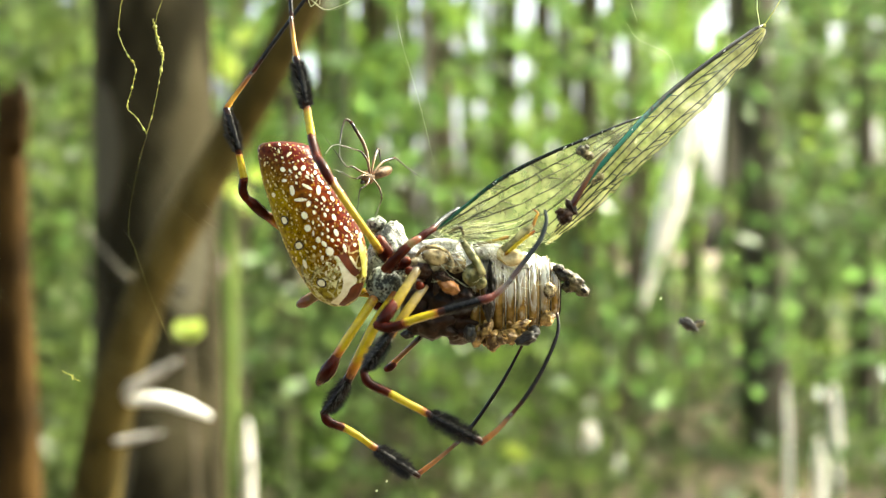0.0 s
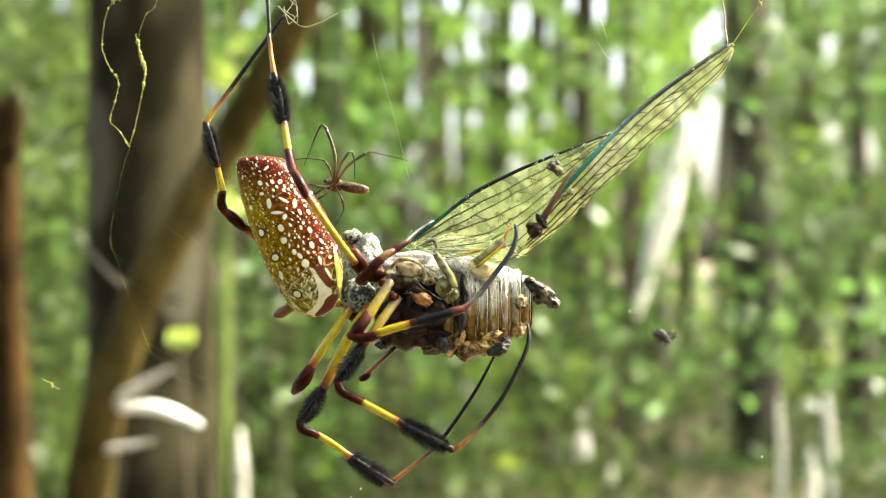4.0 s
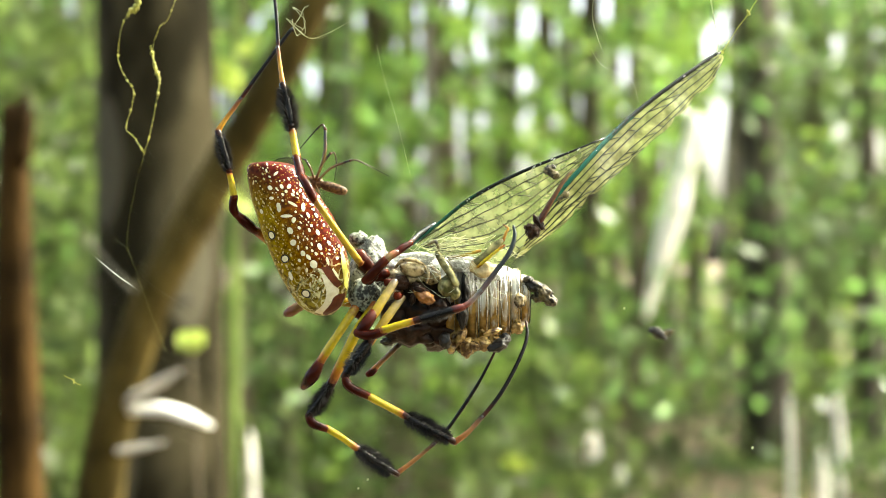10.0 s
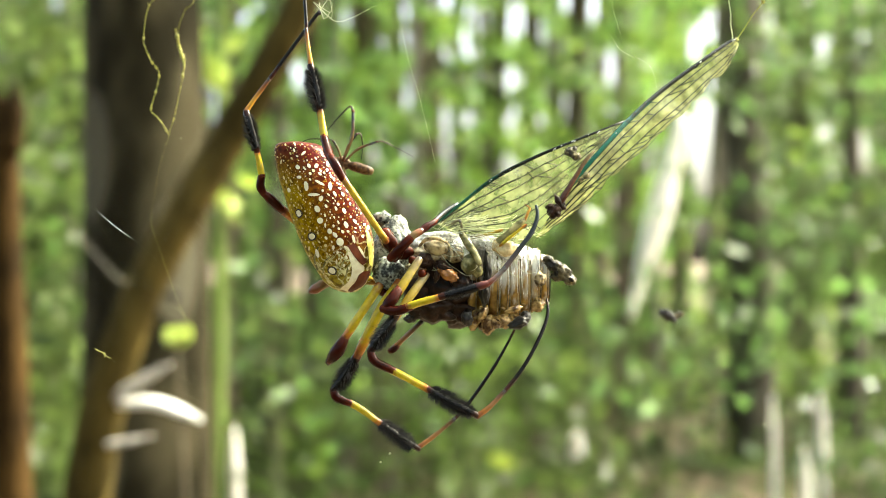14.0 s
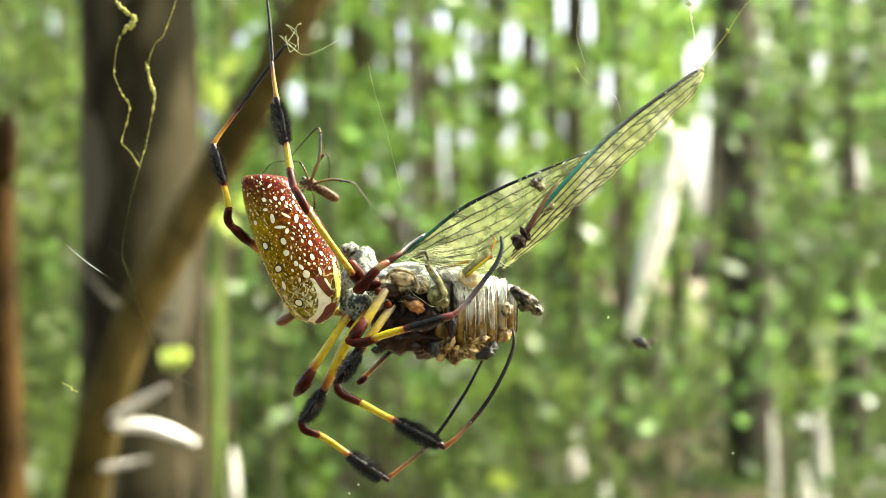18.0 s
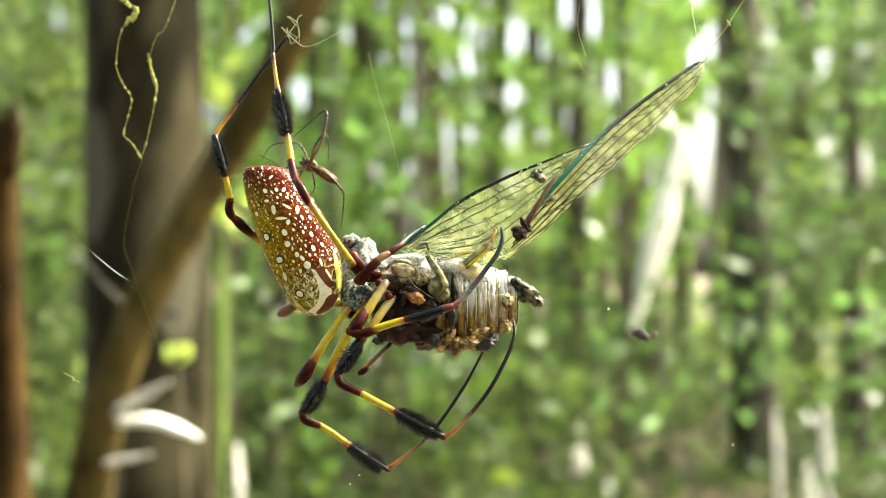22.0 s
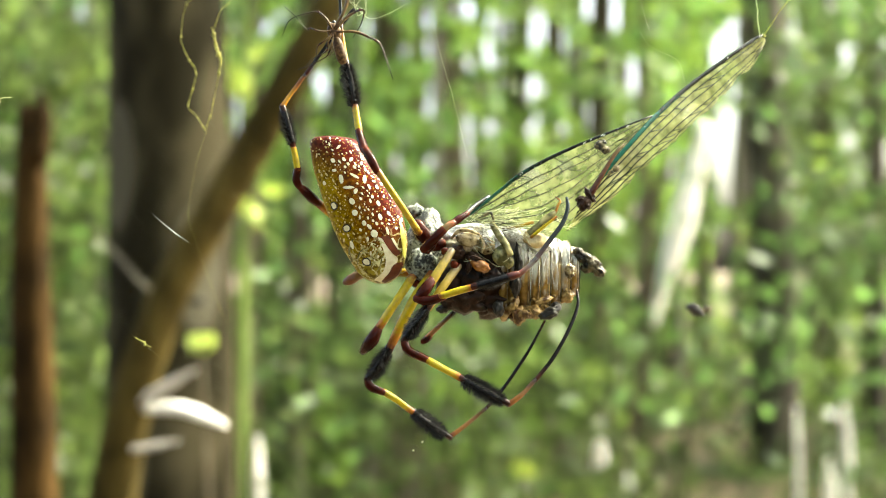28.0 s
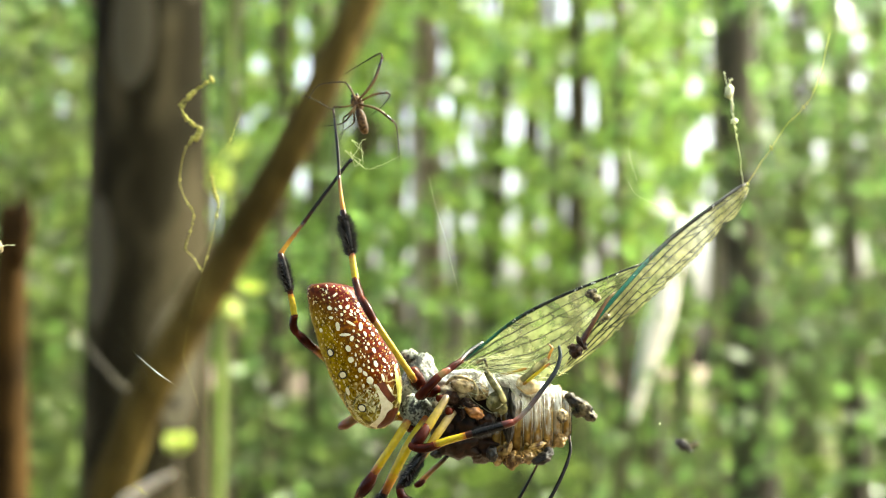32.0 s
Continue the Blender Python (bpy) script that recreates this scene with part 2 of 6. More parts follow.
TRUNKBARK = surface("mottled trunk bark", (0.011, 0.0095, 0.005), (0.044, 0.038, 0.022), 0.13, 0.9, 0.005, spots=((0.065, 0.06, 0.042), 0.27), spread=0.85, shine=0.05, stretch=(1, 1, 0.4))
MOSSBARK = surface("mossy green-grey bark", (0.03, 0.035, 0.015), (0.12, 0.135, 0.06), 0.03, 0.9, 0.004, stretch=(1, 1, 0.3))
# bark of one stem in green light; the light is in the colour
LITBARK = surface("green bark with painted sun", (0.05, 0.075, 0.018), (0.17, 0.23, 0.06), 0.12, 0.8, 0.003, shine=0.1, stretch=(1, 1, 0.3))
WEATHERED = surface("weathered grey wood", (0.2, 0.175, 0.15), (0.5, 0.46, 0.41), 0.01, 0.8, 0.002, spread=0.6)
PALEBARK = surface("pale grey bark", (0.1, 0.09, 0.07), (0.3, 0.275, 0.225), 0.03, 0.9, 0.004, stretch=(1, 1, 0.3))
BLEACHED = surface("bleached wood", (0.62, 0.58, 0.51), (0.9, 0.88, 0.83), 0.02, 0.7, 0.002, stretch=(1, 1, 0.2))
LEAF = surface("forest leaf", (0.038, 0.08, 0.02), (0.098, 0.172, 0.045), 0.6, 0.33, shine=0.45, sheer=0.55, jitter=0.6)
# the forest leaf again, lighter: sunlight is put into its colour
LITLEAF = surface("leaf with painted sun", (0.11, 0.19, 0.028), (0.26, 0.37, 0.075), 0.6, 0.33, shine=0.45, sheer=0.62, jitter=0.6)
# palest leaf green, with strong sunlight painted in
BRIGHTLITLEAF = surface("leaf with strong painted sun", (0.27, 0.36, 0.05), (0.46, 0.54, 0.14), 0.05, 0.45, sheer=0.6, jitter=0.2)
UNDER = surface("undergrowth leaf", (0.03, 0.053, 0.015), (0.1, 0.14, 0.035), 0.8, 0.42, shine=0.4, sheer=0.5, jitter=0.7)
SOIL = surface("leaf litter", (0.028, 0.02, 0.012), (0.12, 0.088, 0.055), 0.15, 0.95, 0.02)


def abdomen_skin():
    """Olive-yellow flank to brown-red back, wine tip, cream front end with a brown crescent; along and across are stored on the mesh."""
    m = bpy.data.materials.new("abdomen skin")
    m.use_nodes = True
    n, l = m.node_tree.nodes, m.node_tree.links
    b = n["Principled BSDF"]

    def attr(name):
        a = n.new("ShaderNodeAttribute")
        a.attribute_name = name
        return a.outputs["Fac"]

    def ramp(src, stops):
        r = n.new("ShaderNodeValToRGB")
        while len(r.color_ramp.elements) < len(stops):
            r.color_ramp.elements.new(0.5)
        for e, (at, c) in zip(r.color_ramp.elements, stops):
            e.position, e.color = at, (*c, 1)
        l.new(src, r.inputs[0])
        return r.outputs[0]

    def blend(f, a, c):
        x = n.new("ShaderNodeMix")
        x.data_type = "RGBA"
        l.new(f, x.inputs["Factor"])
        l.new(a, x.inputs["A"])
        l.new(c, x.inputs["B"])
        return x.outputs["Result"]

    co, ns = n.new("ShaderNodeTexCoord"), n.new("ShaderNodeTexNoise")
    ns.inputs["Scale"].default_value = 700
    ns.inputs["Detail"].default_value = 6
    l.new(co.outputs["Object"], ns.inputs["Vector"])
    wob = n.new("ShaderNodeMath")
    wob.operation = "MULTIPLY_ADD"
    l.new(ns.outputs[0], wob.inputs[0])
    wob.inputs[1].default_value = 0.22
    l.new(attr("across"), wob.inputs[2])
    side = ramp(wob.outputs[0], [(0.0, (0.42, 0.33, 0.0)), (0.3, (0.28, 0.185, 0.0)), (0.55, (0.18, 0.065, 0.0)), (0.8, (0.13, 0.013, 0.001)), (1.0, (0.095, 0.006, 0.002))])
    wob2 = n.new("ShaderNodeMath")
    wob2.operation = "MULTIPLY_ADD"
    l.new(ns.outputs[0], wob2.inputs[0])
    wob2.inputs[1].default_value = 0.06
    l.new(attr("along"), wob2.inputs[2])
    tip = ramp(wob2.outputs[0], [(0.0, (1, 1, 1)), (0.1, (0.9, 0.9, 0.9)), (0.32, (0, 0, 0))])
    wine = n.new("ShaderNodeRGB")
    wine.outputs[0].default_value = (0.08, 0.006, 0.006, 1)
    col = blend(tip, side, wine.outputs[0])
    front = ramp(wob2.outputs[0], [(0.0, (0, 0, 0)), (0.965, (0, 0, 0)), (0.985, (1, 1, 1))])
    cream = n.new("ShaderNodeRGB")
    cream.outputs[0].default_value = (0.78, 0.76, 0.62, 1)
    col = blend(front, col, cream.outputs[0])
    # fine yellow speckle between the large spots
    vor = n.new("ShaderNodeTexVoronoi")
    vor.inputs["Scale"].default_value = 1900
    l.new(co.outputs["Object"], vor.inputs["Vector"])
    dot = ramp(vor.outputs["Distance"], [(0.0, (0.9, 0.9, 0.9)), (0.18, (0.7, 0.7, 0.7)), (0.26, (0, 0, 0))])
    gold = n.new("ShaderNodeRGB")
    gold.outputs[0].default_value = (0.45, 0.3, 0.02, 1)
    fade = n.new("ShaderNodeMath")
    fade.operation = "MULTIPLY"
    l.new(dot, fade.inputs[0])
    fade.inputs[1].default_value = 0.8
    col = blend(fade.outputs[0], col, gold.outputs[0])
    front_tone = n.new("ShaderNodeRGB")
    front_tone.outputs[0].default_value = (0.32, 0.27, 0.035, 1)
    col = blend(ramp(wob2.outputs[0], [(0.74, (0, 0, 0)), (0.92, (0.75, 0.75, 0.75))]), col, front_tone.outputs[0])
    # winding pale lines over the front third, winding brown lines elsewhere
    wind, off, ridge = n.new("ShaderNodeTexNoise"), n.new("ShaderNodeMath"), n.new("ShaderNodeMath")
    wind.inputs["Scale"].default_value, wind.inputs["Detail"].default_value = 950, 0.6
    l.new(co.outputs["Object"], wind.inputs["Vector"])
    off.operation, ridge.operation = "SUBTRACT", "ABSOLUTE"
    off.inputs[1].default_value = 0.5
    l.new(wind.outputs[0], off.inputs[0])
    l.new(off.outputs[0], ridge.inputs[0])
    for stops, zone, tone in (([(0.0, (1, 1, 1)), (0.03, (1, 1, 1)), (0.055, (0, 0, 0))], [(0.66, (0, 0, 0)), (0.8, (0.85, 0.85, 0.85))], (0.7, 0.66, 0.36, 1)),
                              ([(0.05, (0, 0, 0)), (0.09, (1, 1, 1)), (0.14, (1, 1, 1))], [(0.2, (0, 0, 0)), (0.4, (0.35, 0.35, 0.35)), (0.7, (0.35, 0.35, 0.35)), (0.8, (0.1, 0.1, 0.1))], (0.085, 0.03, 0.004, 1))):
        both, shade_of = n.new("ShaderNodeMath"), n.new("ShaderNodeRGB")
        both.operation = "MULTIPLY"
        l.new(ramp(ridge.outputs[0], stops), both.inputs[0])
        l.new(ramp(attr("along"), zone), both.inputs[1])
        shade_of.outputs[0].default_value = tone
        col = blend(both.outputs[0], col, shade_of.outputs[0])
    # dark mottling of the cuticle
    mot, deep = n.new("ShaderNodeTexNoise"), n.new("ShaderNodeMix")
    mot.inputs["Scale"].default_value, mot.inputs["Detail"].default_value = 1500, 4
    l.new(co.outputs["Object"], mot.inputs["Vector"])
    shade = ramp(mot.outputs[0], [(0.38, (0.42, 0.36, 0.3)), (0.5, (0.9, 0.88, 0.85)), (0.62, (1.12, 1.12, 1.1))])
    deep.data_type, deep.blend_type = "RGBA", "MULTIPLY"
    deep.inputs["Factor"].default_value = 1.0
    l.new(col, deep.inputs["A"])
    l.new(shade, deep.inputs["B"])
    l.new(deep.outputs["Result"], b.inputs["Base Color"])
    b.inputs["Roughness"].default_value = 0.33
    b.inputs["Specular IOR Level"].default_value = 0.06
    bp = n.new("ShaderNodeBump")
    bp.inputs["Distance"].default_value = 0.0001
    l.new(ns.outputs[0], bp.inputs["Height"])
    l.new(bp.outputs[0], b.inputs["Normal"])
    return m


def membrane(name, tint, clear):
    """Wing membrane: thin, amber-green, part of the light goes straight through."""
    m = bpy.data.materials.new(name)
    m.use_nodes = True
    n, l = m.node_tree.nodes, m.node_tree.links
    b = n["Principled BSDF"]
    co, ns = n.new("ShaderNodeTexCoord"), n.new("ShaderNodeTexNoise")
    ns.inputs["Scale"].default_value = 650
    ns.inputs["Detail"].default_value = 7
    l.new(co.outputs["Object"], ns.inputs["Vector"])
    rp = n.new("ShaderNodeValToRGB")
    rp.color_ramp.elements[0].position, rp.color_ramp.elements[1].position = 0.35, 0.7
    rp.color_ramp.elements[0].color = (*[c * 0.5 for c in tint], 1)
    rp.color_ramp.elements[1].color = (*[min(1, c * 1.3) for c in tint], 1)
    l.new(ns.outputs[0], rp.inputs[0])
    l.new(rp.outputs[0], b.inputs["Base Color"])
    b.inputs["Roughness"].default_value = 0.22
    crease, low = n.new("ShaderNodeTexNoise"), n.new("ShaderNodeBump")
    crease.inputs["Scale"].default_value, crease.inputs["Detail"].default_value = 1100, 4
    l.new(co.outputs["Object"], crease.inputs["Vector"])
    low.inputs["Distance"].default_value = 0.0003
    l.new(crease.outputs[0], low.inputs["Height"])
    l.new(low.outputs[0], b.inputs["Normal"])
    tl, tp = n.new("ShaderNodeBsdfTranslucent"), n.new("ShaderNodeBsdfTransparent")
    tp.inputs["Color"].default_value = (0.93, 0.95, 0.78, 1)
    l.new(rp.outputs[0], tl.inputs["Color"])
    one, two = n.new("ShaderNodeMixShader"), n.new("ShaderNodeMixShader")
    one.inputs[0].default_value = 0.6
    l.new(b.outputs[0], one.inputs[1])
    l.new(tl.outputs[0], one.inputs[2])
    two.inputs[0].default_value = clear
    l.new(one.outputs[0], two.inputs[1])
    l.new(tp.outputs[0], two.inputs[2])
    l.new(two.outputs[0], n["Material Output"].inputs["Surface"])
    return m


def ring_skin():
    """Glossy tan chitin, filmed with pale silk that runs down from the back in ragged tongues."""
    m = surface("ring chitin", (0.08, 0.032, 0.006), (0.44, 0.25, 0.055), 0.0009, 0.24, 0.00025, spread=0.45, shine=0.5)
    n, l = m.node_tree.nodes, m.node_tree.links
    b = n["Principled BSDF"]
    under = b.inputs["Base Color"].links[0].from_socket
    co, sep, mp, ns, add, rp, mix = (n.new("ShaderNode" + k) for k in ("TexCoord", "SeparateXYZ", "Mapping", "TexNoise", "Math", "ValToRGB", "Mix"))
    l.new(co.outputs["Object"], sep.inputs[0])
    l.new(co.outputs["Object"], mp.inputs["Vector"])
    mp.inputs["Scale"].default_value = (1, 1, 0.22)
    l.new(mp.outputs[0], ns.inputs["Vector"])
    ns.inputs["Scale"].default_value, ns.inputs["Detail"].default_value = 900, 6
    add.operation = "MULTIPLY_ADD"
    l.new(sep.outputs["Z"], add.inputs[0])
    add.inputs[1].default_value = 55
    l.new(ns.outputs[0], add.inputs[2])
    rp.color_ramp.elements[0].position, rp.color_ramp.elements[1].position = 0.49, 0.74
    l.new(add.outputs[0], rp.inputs[0])
    mix.data_type = "RGBA"
    l.new(rp.outputs[0], mix.inputs["Factor"])
    l.new(under, mix.inputs["A"])
    mix.inputs["B"].default_value = (0.75, 0.74, 0.66, 1)
    l.new(mix.outputs["Result"], b.inputs["Base Color"])
    return m


RINGSKIN = ring_skin()
SKIN = abdomen_skin()
FILM = membrane("wing membrane", (0.5, 0.5, 0.22), 0.32)
FILM2 = membrane("hind wing membrane", (0.4, 0.43, 0.2), 0.48)

# ---- building blocks ----
BASE = {}


def thing(name, at, label, category, group="", kind=""):
    """An Empty at its base, in metres; its parts are built in world millimetres."""
    ob = new(name)
    ob.empty_display_size = 0.005
    ob.location = at
    BASE[name_of(ob)] = Vector(at)
    return tagged(ob, label, category, group, kind)


def name_of(ob):
    return ob.name


def part(name, bm, material, parent, label="", unit=MM, smooth=True):
    """Links a bmesh, in world units of the given size, as one mesh under a thing or a part."""
    base = BASE.get(parent.name, Vector())
    lift = Vector((0, 0, EYE)) if unit == MM else Vector()
    for v in bm.verts:
        v.co = v.co * unit + lift - base
    me = bpy.data.meshes.new(name)
    bm.to_mesh(me)
    bm.free()
    me.materials.append(material)
    for p in me.polygons:
        p.use_smooth = smooth
    ob = new(name, me)
    ob.parent = parent
    BASE[ob.name] = base
    if label:
        ob["label"] = label
    return ob


def smooth_line(pts, steps):
    """A Catmull-Rom line through the points."""
    pts = [Vector(p) for p in pts]
    ext = [2 * pts[0] - pts[1], *pts, 2 * pts[-1] - pts[-2]]
    out = []
    for i in range(1, len(ext) - 2):
        a, b, c, d = ext[i - 1 : i + 3]
        for k in range(steps):
            t = k / steps
            out.append(0.5 * (2 * b + (c - a) * t + (2 * a - 5 * b + 4 * c - d) * t * t + (3 * b - a - 3 * c + d) * t**3))
    return [*out, pts[-1]]


def tube(bm, pts, radii, sides=10, flat=1.0, rough=0.0):
    """A capped tube along the points; radii are spread evenly over it."""
    pts = [Vector(p) for p in pts]
    n = len(pts)
    run = bm.verts.layers.float.get("run") or bm.verts.layers.float.new("run")
    u = None
    rings = []
    for i, p in enumerate(pts):
        d = (pts[min(i + 1, n - 1)] - pts[max(i - 1, 0)]).normalized()
        if u is None:
            u = d.cross(Vector((0, 1, 0)))
            u = u.normalized() if u.length > 1e-3 else Vector((1, 0, 0))
        u = (u - d * u.dot(d)).normalized()
        w = d.cross(u)
        s = i / max(n - 1, 1) * (len(radii) - 1)
        k = min(int(s), len(radii) - 2) if len(radii) > 1 else 0
        r = radii[k] + (radii[min(k + 1, len(radii) - 1)] - radii[k]) * (s - k)
        ring = []
        for j in range(sides):
            a = 2 * math.pi * j / sides
            rr = r * (1 + rough * noise.noise(Vector((p.x * 0.9 + math.cos(a) * 1.5, p.z * 0.9 + math.sin(a) * 1.5, p.y))))
            ring.append(bm.verts.new(p + (u * math.cos(a) + w * math.sin(a) * flat) * rr))
            ring[-1][run] = i / max(n - 1, 1)
        rings.append(ring)
    if 8 <= sides <= 14:  # rounded ends
        for end, q, at in ((rings[0], pts[0] - pts[1], 0), (rings[-1], pts[-1] - pts[-2], n)):
            mid = sum((v.co for v in end), Vector()) / sides
            cap = []
            for v in end:
                cap.append(bm.verts.new(mid + (v.co - mid) * 0.6 + q.normalized() * (v.co - mid).length * 0.4))
                cap[-1][run] = v[run]
            rings.insert(0, cap) if at == 0 else rings.append(cap)
    for a, b in zip(rings, rings[1:]):
        for j in range(sides):
            bm.faces.new((a[j], a[(j + 1) % sides], b[(j + 1) % sides], b[j]))
    bm.faces.new(rings[0][::-1])
    bm.faces.new(rings[-1])
    return bm


def blob(bm, at, size, rough=0.15, freq=0.5, turn=0.0, seed=0.0, sub=3):
    """A lumpy ellipsoid; size: half lengths, turn: degrees about y."""
    made = bmesh.ops.create_icosphere(bm, subdivisions=sub, radius=1)["verts"]
    rot = Matrix.Rotation(radians(turn), 3, "Y")
    for v in made:
        q = v.co.normalized()
        k = 1 + rough * (noise.noise(q / freq * 0.6 + Vector((seed, seed * 2, 3))) + 0.5 * noise.noise(q / freq * 1.7 + Vector((seed, 7, seed))) + 0.35 * noise.noise(q / freq * 4.1 + Vector((3, seed, seed))))
        v.co = Vector(at) + rot @ Vector((q.x * size[0] * k, q.y * size[1] * k, q.z * size[2] * k))
    return bm


def segment(name, pts, radii, material, parent, label="", steps=4, sides=10):
    return part(name, tube(bmesh.new(), smooth_line(pts, steps), radii, sides, rough=0.12), material, parent, label)


def brush(pts, core, hair, count, seed, parent, label="brush of black bristles"):
    """A leg joint's brush: bristles that stand out along the line, leaning to its end."""
    rnd = random.Random(seed)
    line = smooth_line(pts, 6)
    bm = bmesh.new()
    for _ in range(count):
        s = rnd.random()
        f = s * (len(line) - 1)
        k = min(int(f), len(line) - 2)
        p = line[k].lerp(line[k + 1], f - k)
        d = (line[k + 1] - line[k]).normalized()
        u = d.orthogonal().normalized()
        u.rotate(Matrix.Rotation(rnd.uniform(0, 6.283), 3, d).to_quaternion())
        if u.y < -0.6 and rnd.random() < 0.6:
            continue
        grow = hair * (0.35 + 0.65 * math.sin(math.pi * min(1, s * 0.85 + 0.12))) * rnd.uniform(0.7, 1.1)
        way = (u + d * rnd.uniform(0.35, 0.8)).normalized()
        a = p + u * core * 0.7
        w = 0.06
        x, y = u.cross(d) * w, d * w
        t = bm.verts.new(a + way * grow)
        q = [bm.verts.new(a + x), bm.verts.new(a - x * 0.5 + y), bm.verts.new(a - x * 0.5 - y)]
        for i in range(3):
            bm.faces.new((q[i], q[(i + 1) % 3], t))
    return part("bristles", bm, BRISTLE, parent, label, smooth=False)


# ---- ground and forest ----
def ground():
    n = 60
    bm = bmesh.new()
    xs = [math.copysign(abs(i / 30 - 1) ** 3 * 600, i - 30) for i in range(n + 1)]
    vs = [[bm.verts.new((x, y + 8, 0.25 * noise.noise(Vector((x * 0.3, y * 0.3, 0))) if abs(x) < 60 and abs(y) < 60 else 0)) for x in xs] for y in xs]
    for i in range(n):
        for j in range(n):
            bm.faces.new((vs[i][j], vs[i][j + 1], vs[i + 1][j + 1], vs[i + 1][j]))
    me = bpy.data.meshes.new("ground")
    bm.to_mesh(me)
    bm.free()
    me.materials.append(SOIL)
    for p in me.polygons:
        p.use_smooth = True
    tagged(new("ground", me), "brown leaf litter on the forest floor", "ground", kind="structure")


ground()


def leaves_mesh(name, places, sizes, material, seed, droop=0.5):
    """Many single leaves, each a folded rhomb of four points, in one mesh."""
    rng = np.random.default_rng(seed)
    n = len(places)
    a = rng.normal(size=(n, 3))
    a[:, 2] -= droop
    a /= np.linalg.norm(a, axis=1, keepdims=True)
    b = np.cross(a, rng.normal(size=(n, 3)))
    b /= np.linalg.norm(b, axis=1, keepdims=True)
    s = np.asarray(sizes)[:, None]
    v = np.stack([places - a * s, places + b * s * 0.45, places + a * s, places - b * s * 0.45], 1).reshape(-1, 3)
    me = bpy.data.meshes.new(name)
    me.from_pydata(v.tolist(), [], np.arange(4 * n).reshape(-1, 4).tolist())
    me.materials.append(material)
    return me


# openings in the foliage through which the sky shows: slopes across and up, half sizes
GAPS = [(x, z, a, b) for x, z, a, b in (
    (0.23, 0.09, 0.02, 0.042), (0.145, 0.16, 0.012, 0.016), (-0.062, 0.2, 0.012, 0.013), (-0.01, 0.19, 0.008, 0.012), (-0.025, 0.04, 0.01, 0.014),
    (0.302, 0.12, 0.006, 0.035), (-0.178, 0.19, 0.006, 0.006), (0.065, 0.15, 0.01, 0.01), (0.075, 0.195, 0.02, 0.01), (-0.35, 0.13, 0.008, 0.012),
    (0.22, 0.01, 0.008, 0.03), (-0.165, 0.055, 0.012, 0.014), (0.35, 0.09, 0.012, 0.02), (0.12, 0.22, 0.02, 0.02), (-0.1, 0.24, 0.015, 0.02),
    (0.0, 0.26, 0.012, 0.03), (-0.21, 0.27, 0.015, 0.02), (0.1, 0.3, 0.015, 0.02), (0.25, 0.26, 0.02, 0.03))]
rnd = random.Random(8)
GAPS += [(rnd.uniform(-0.38, 0.38), rnd.uniform(-0.03, 0.32), rnd.uniform(0.004, 0.009), rnd.uniform(0.004, 0.011)) for _ in range(165)]
GAPS += [(rnd.uniform(-0.19, 0.04), rnd.uniform(-0.04, 0.21), rnd.uniform(0.005, 0.01), rnd.uniform(0.005, 0.012)) for _ in range(56)]
GAPS += [(rnd.uniform(-0.11, 0.2), rnd.uniform(0.03, 0.22), rnd.uniform(0.006, 0.01), rnd.uniform(0.006, 0.012)) for _ in range(20)]
GAPS += [(rnd.uniform(-0.15, 0.26), rnd.uniform(0.0, 0.26), rnd.uniform(0.0045, 0.009), rnd.uniform(0.006, 0.014)) for _ in range(80)]

GAPS = [g for k, g in enumerate(GAPS) if k < 19 or not (-0.17 < g[0] < -0.04 and 0.02 < g[1] < 0.24) or k % 3 == 0]


def clear_of_gaps(p):
    keep = np.ones(len(p), bool)
    sx, sz = p[:, 0] / p[:, 1], (p[:, 2] - EYE) / p[:, 1]
    for x, z, a, b in GAPS:
        keep &= ((sx - x) / a) ** 2 + ((sz - z) / b) ** 2 > 1
    return p[keep]


def tree(at, radius, height, lean=(0, 0), bark=BARK, seed=0, crown=500, crown_from=0.5, label="slim forest tree with grey-brown bark", leaf=LEAF, taper=(1.35, 1.03, 1, 0.92, 0.8, 0.6, 0.3), sway=0.5):
    rnd = random.Random(seed)
    t = thing("tree", (at[0], at[1], 0), label, "tree", "forest trees")
    n = 14
    line = []
    for i in range(n + 1):
        z = height * i / n - 0.3
        line.append(Vector((at[0] + lean[0] * z + sway * radius * noise.noise(Vector((z * 0.5, seed, 0))), at[1] + lean[1] * z, z)))
    bm = tube(bmesh.new(), line, [radius * q for q in taper], 14, rough=0.06)
    part("trunk", bm, bark, t, unit=1)
    clumps = []
    for k in range(7):
        s = rnd.uniform(crown_from, 0.97)
        p = line[int(s * n)]
        w = Vector((rnd.uniform(-1, 1), rnd.uniform(-1, 1), rnd.uniform(0.2, 0.8))).normalized()
        ln = height * rnd.uniform(0.1, 0.2)
        part("limb", tube(bmesh.new(), [p, p + w * ln * 0.5, p + w * ln + Vector((0, 0, ln * 0.15))], [radius * 0.35, radius * 0.2, radius * 0.06], 6), bark, t, unit=1)
        clumps += [p + w * ln * q for q in (0.5, 0.8, 1.05)]
    rng = np.random.default_rng(seed + 900)
    c = np.array(clumps)[rng.integers(0, len(clumps), crown)]
    pts = clear_of_gaps(c + rng.normal(size=(crown, 3)) * np.array([0.45, 0.45, 0.3]) * height * 0.075)
    ob = new("crown", leaves_mesh("crown", pts - np.array([at[0], at[1], 0]), rng.uniform(0.05, 0.11, len(pts)), leaf, seed))
    ob.parent = t
    return t


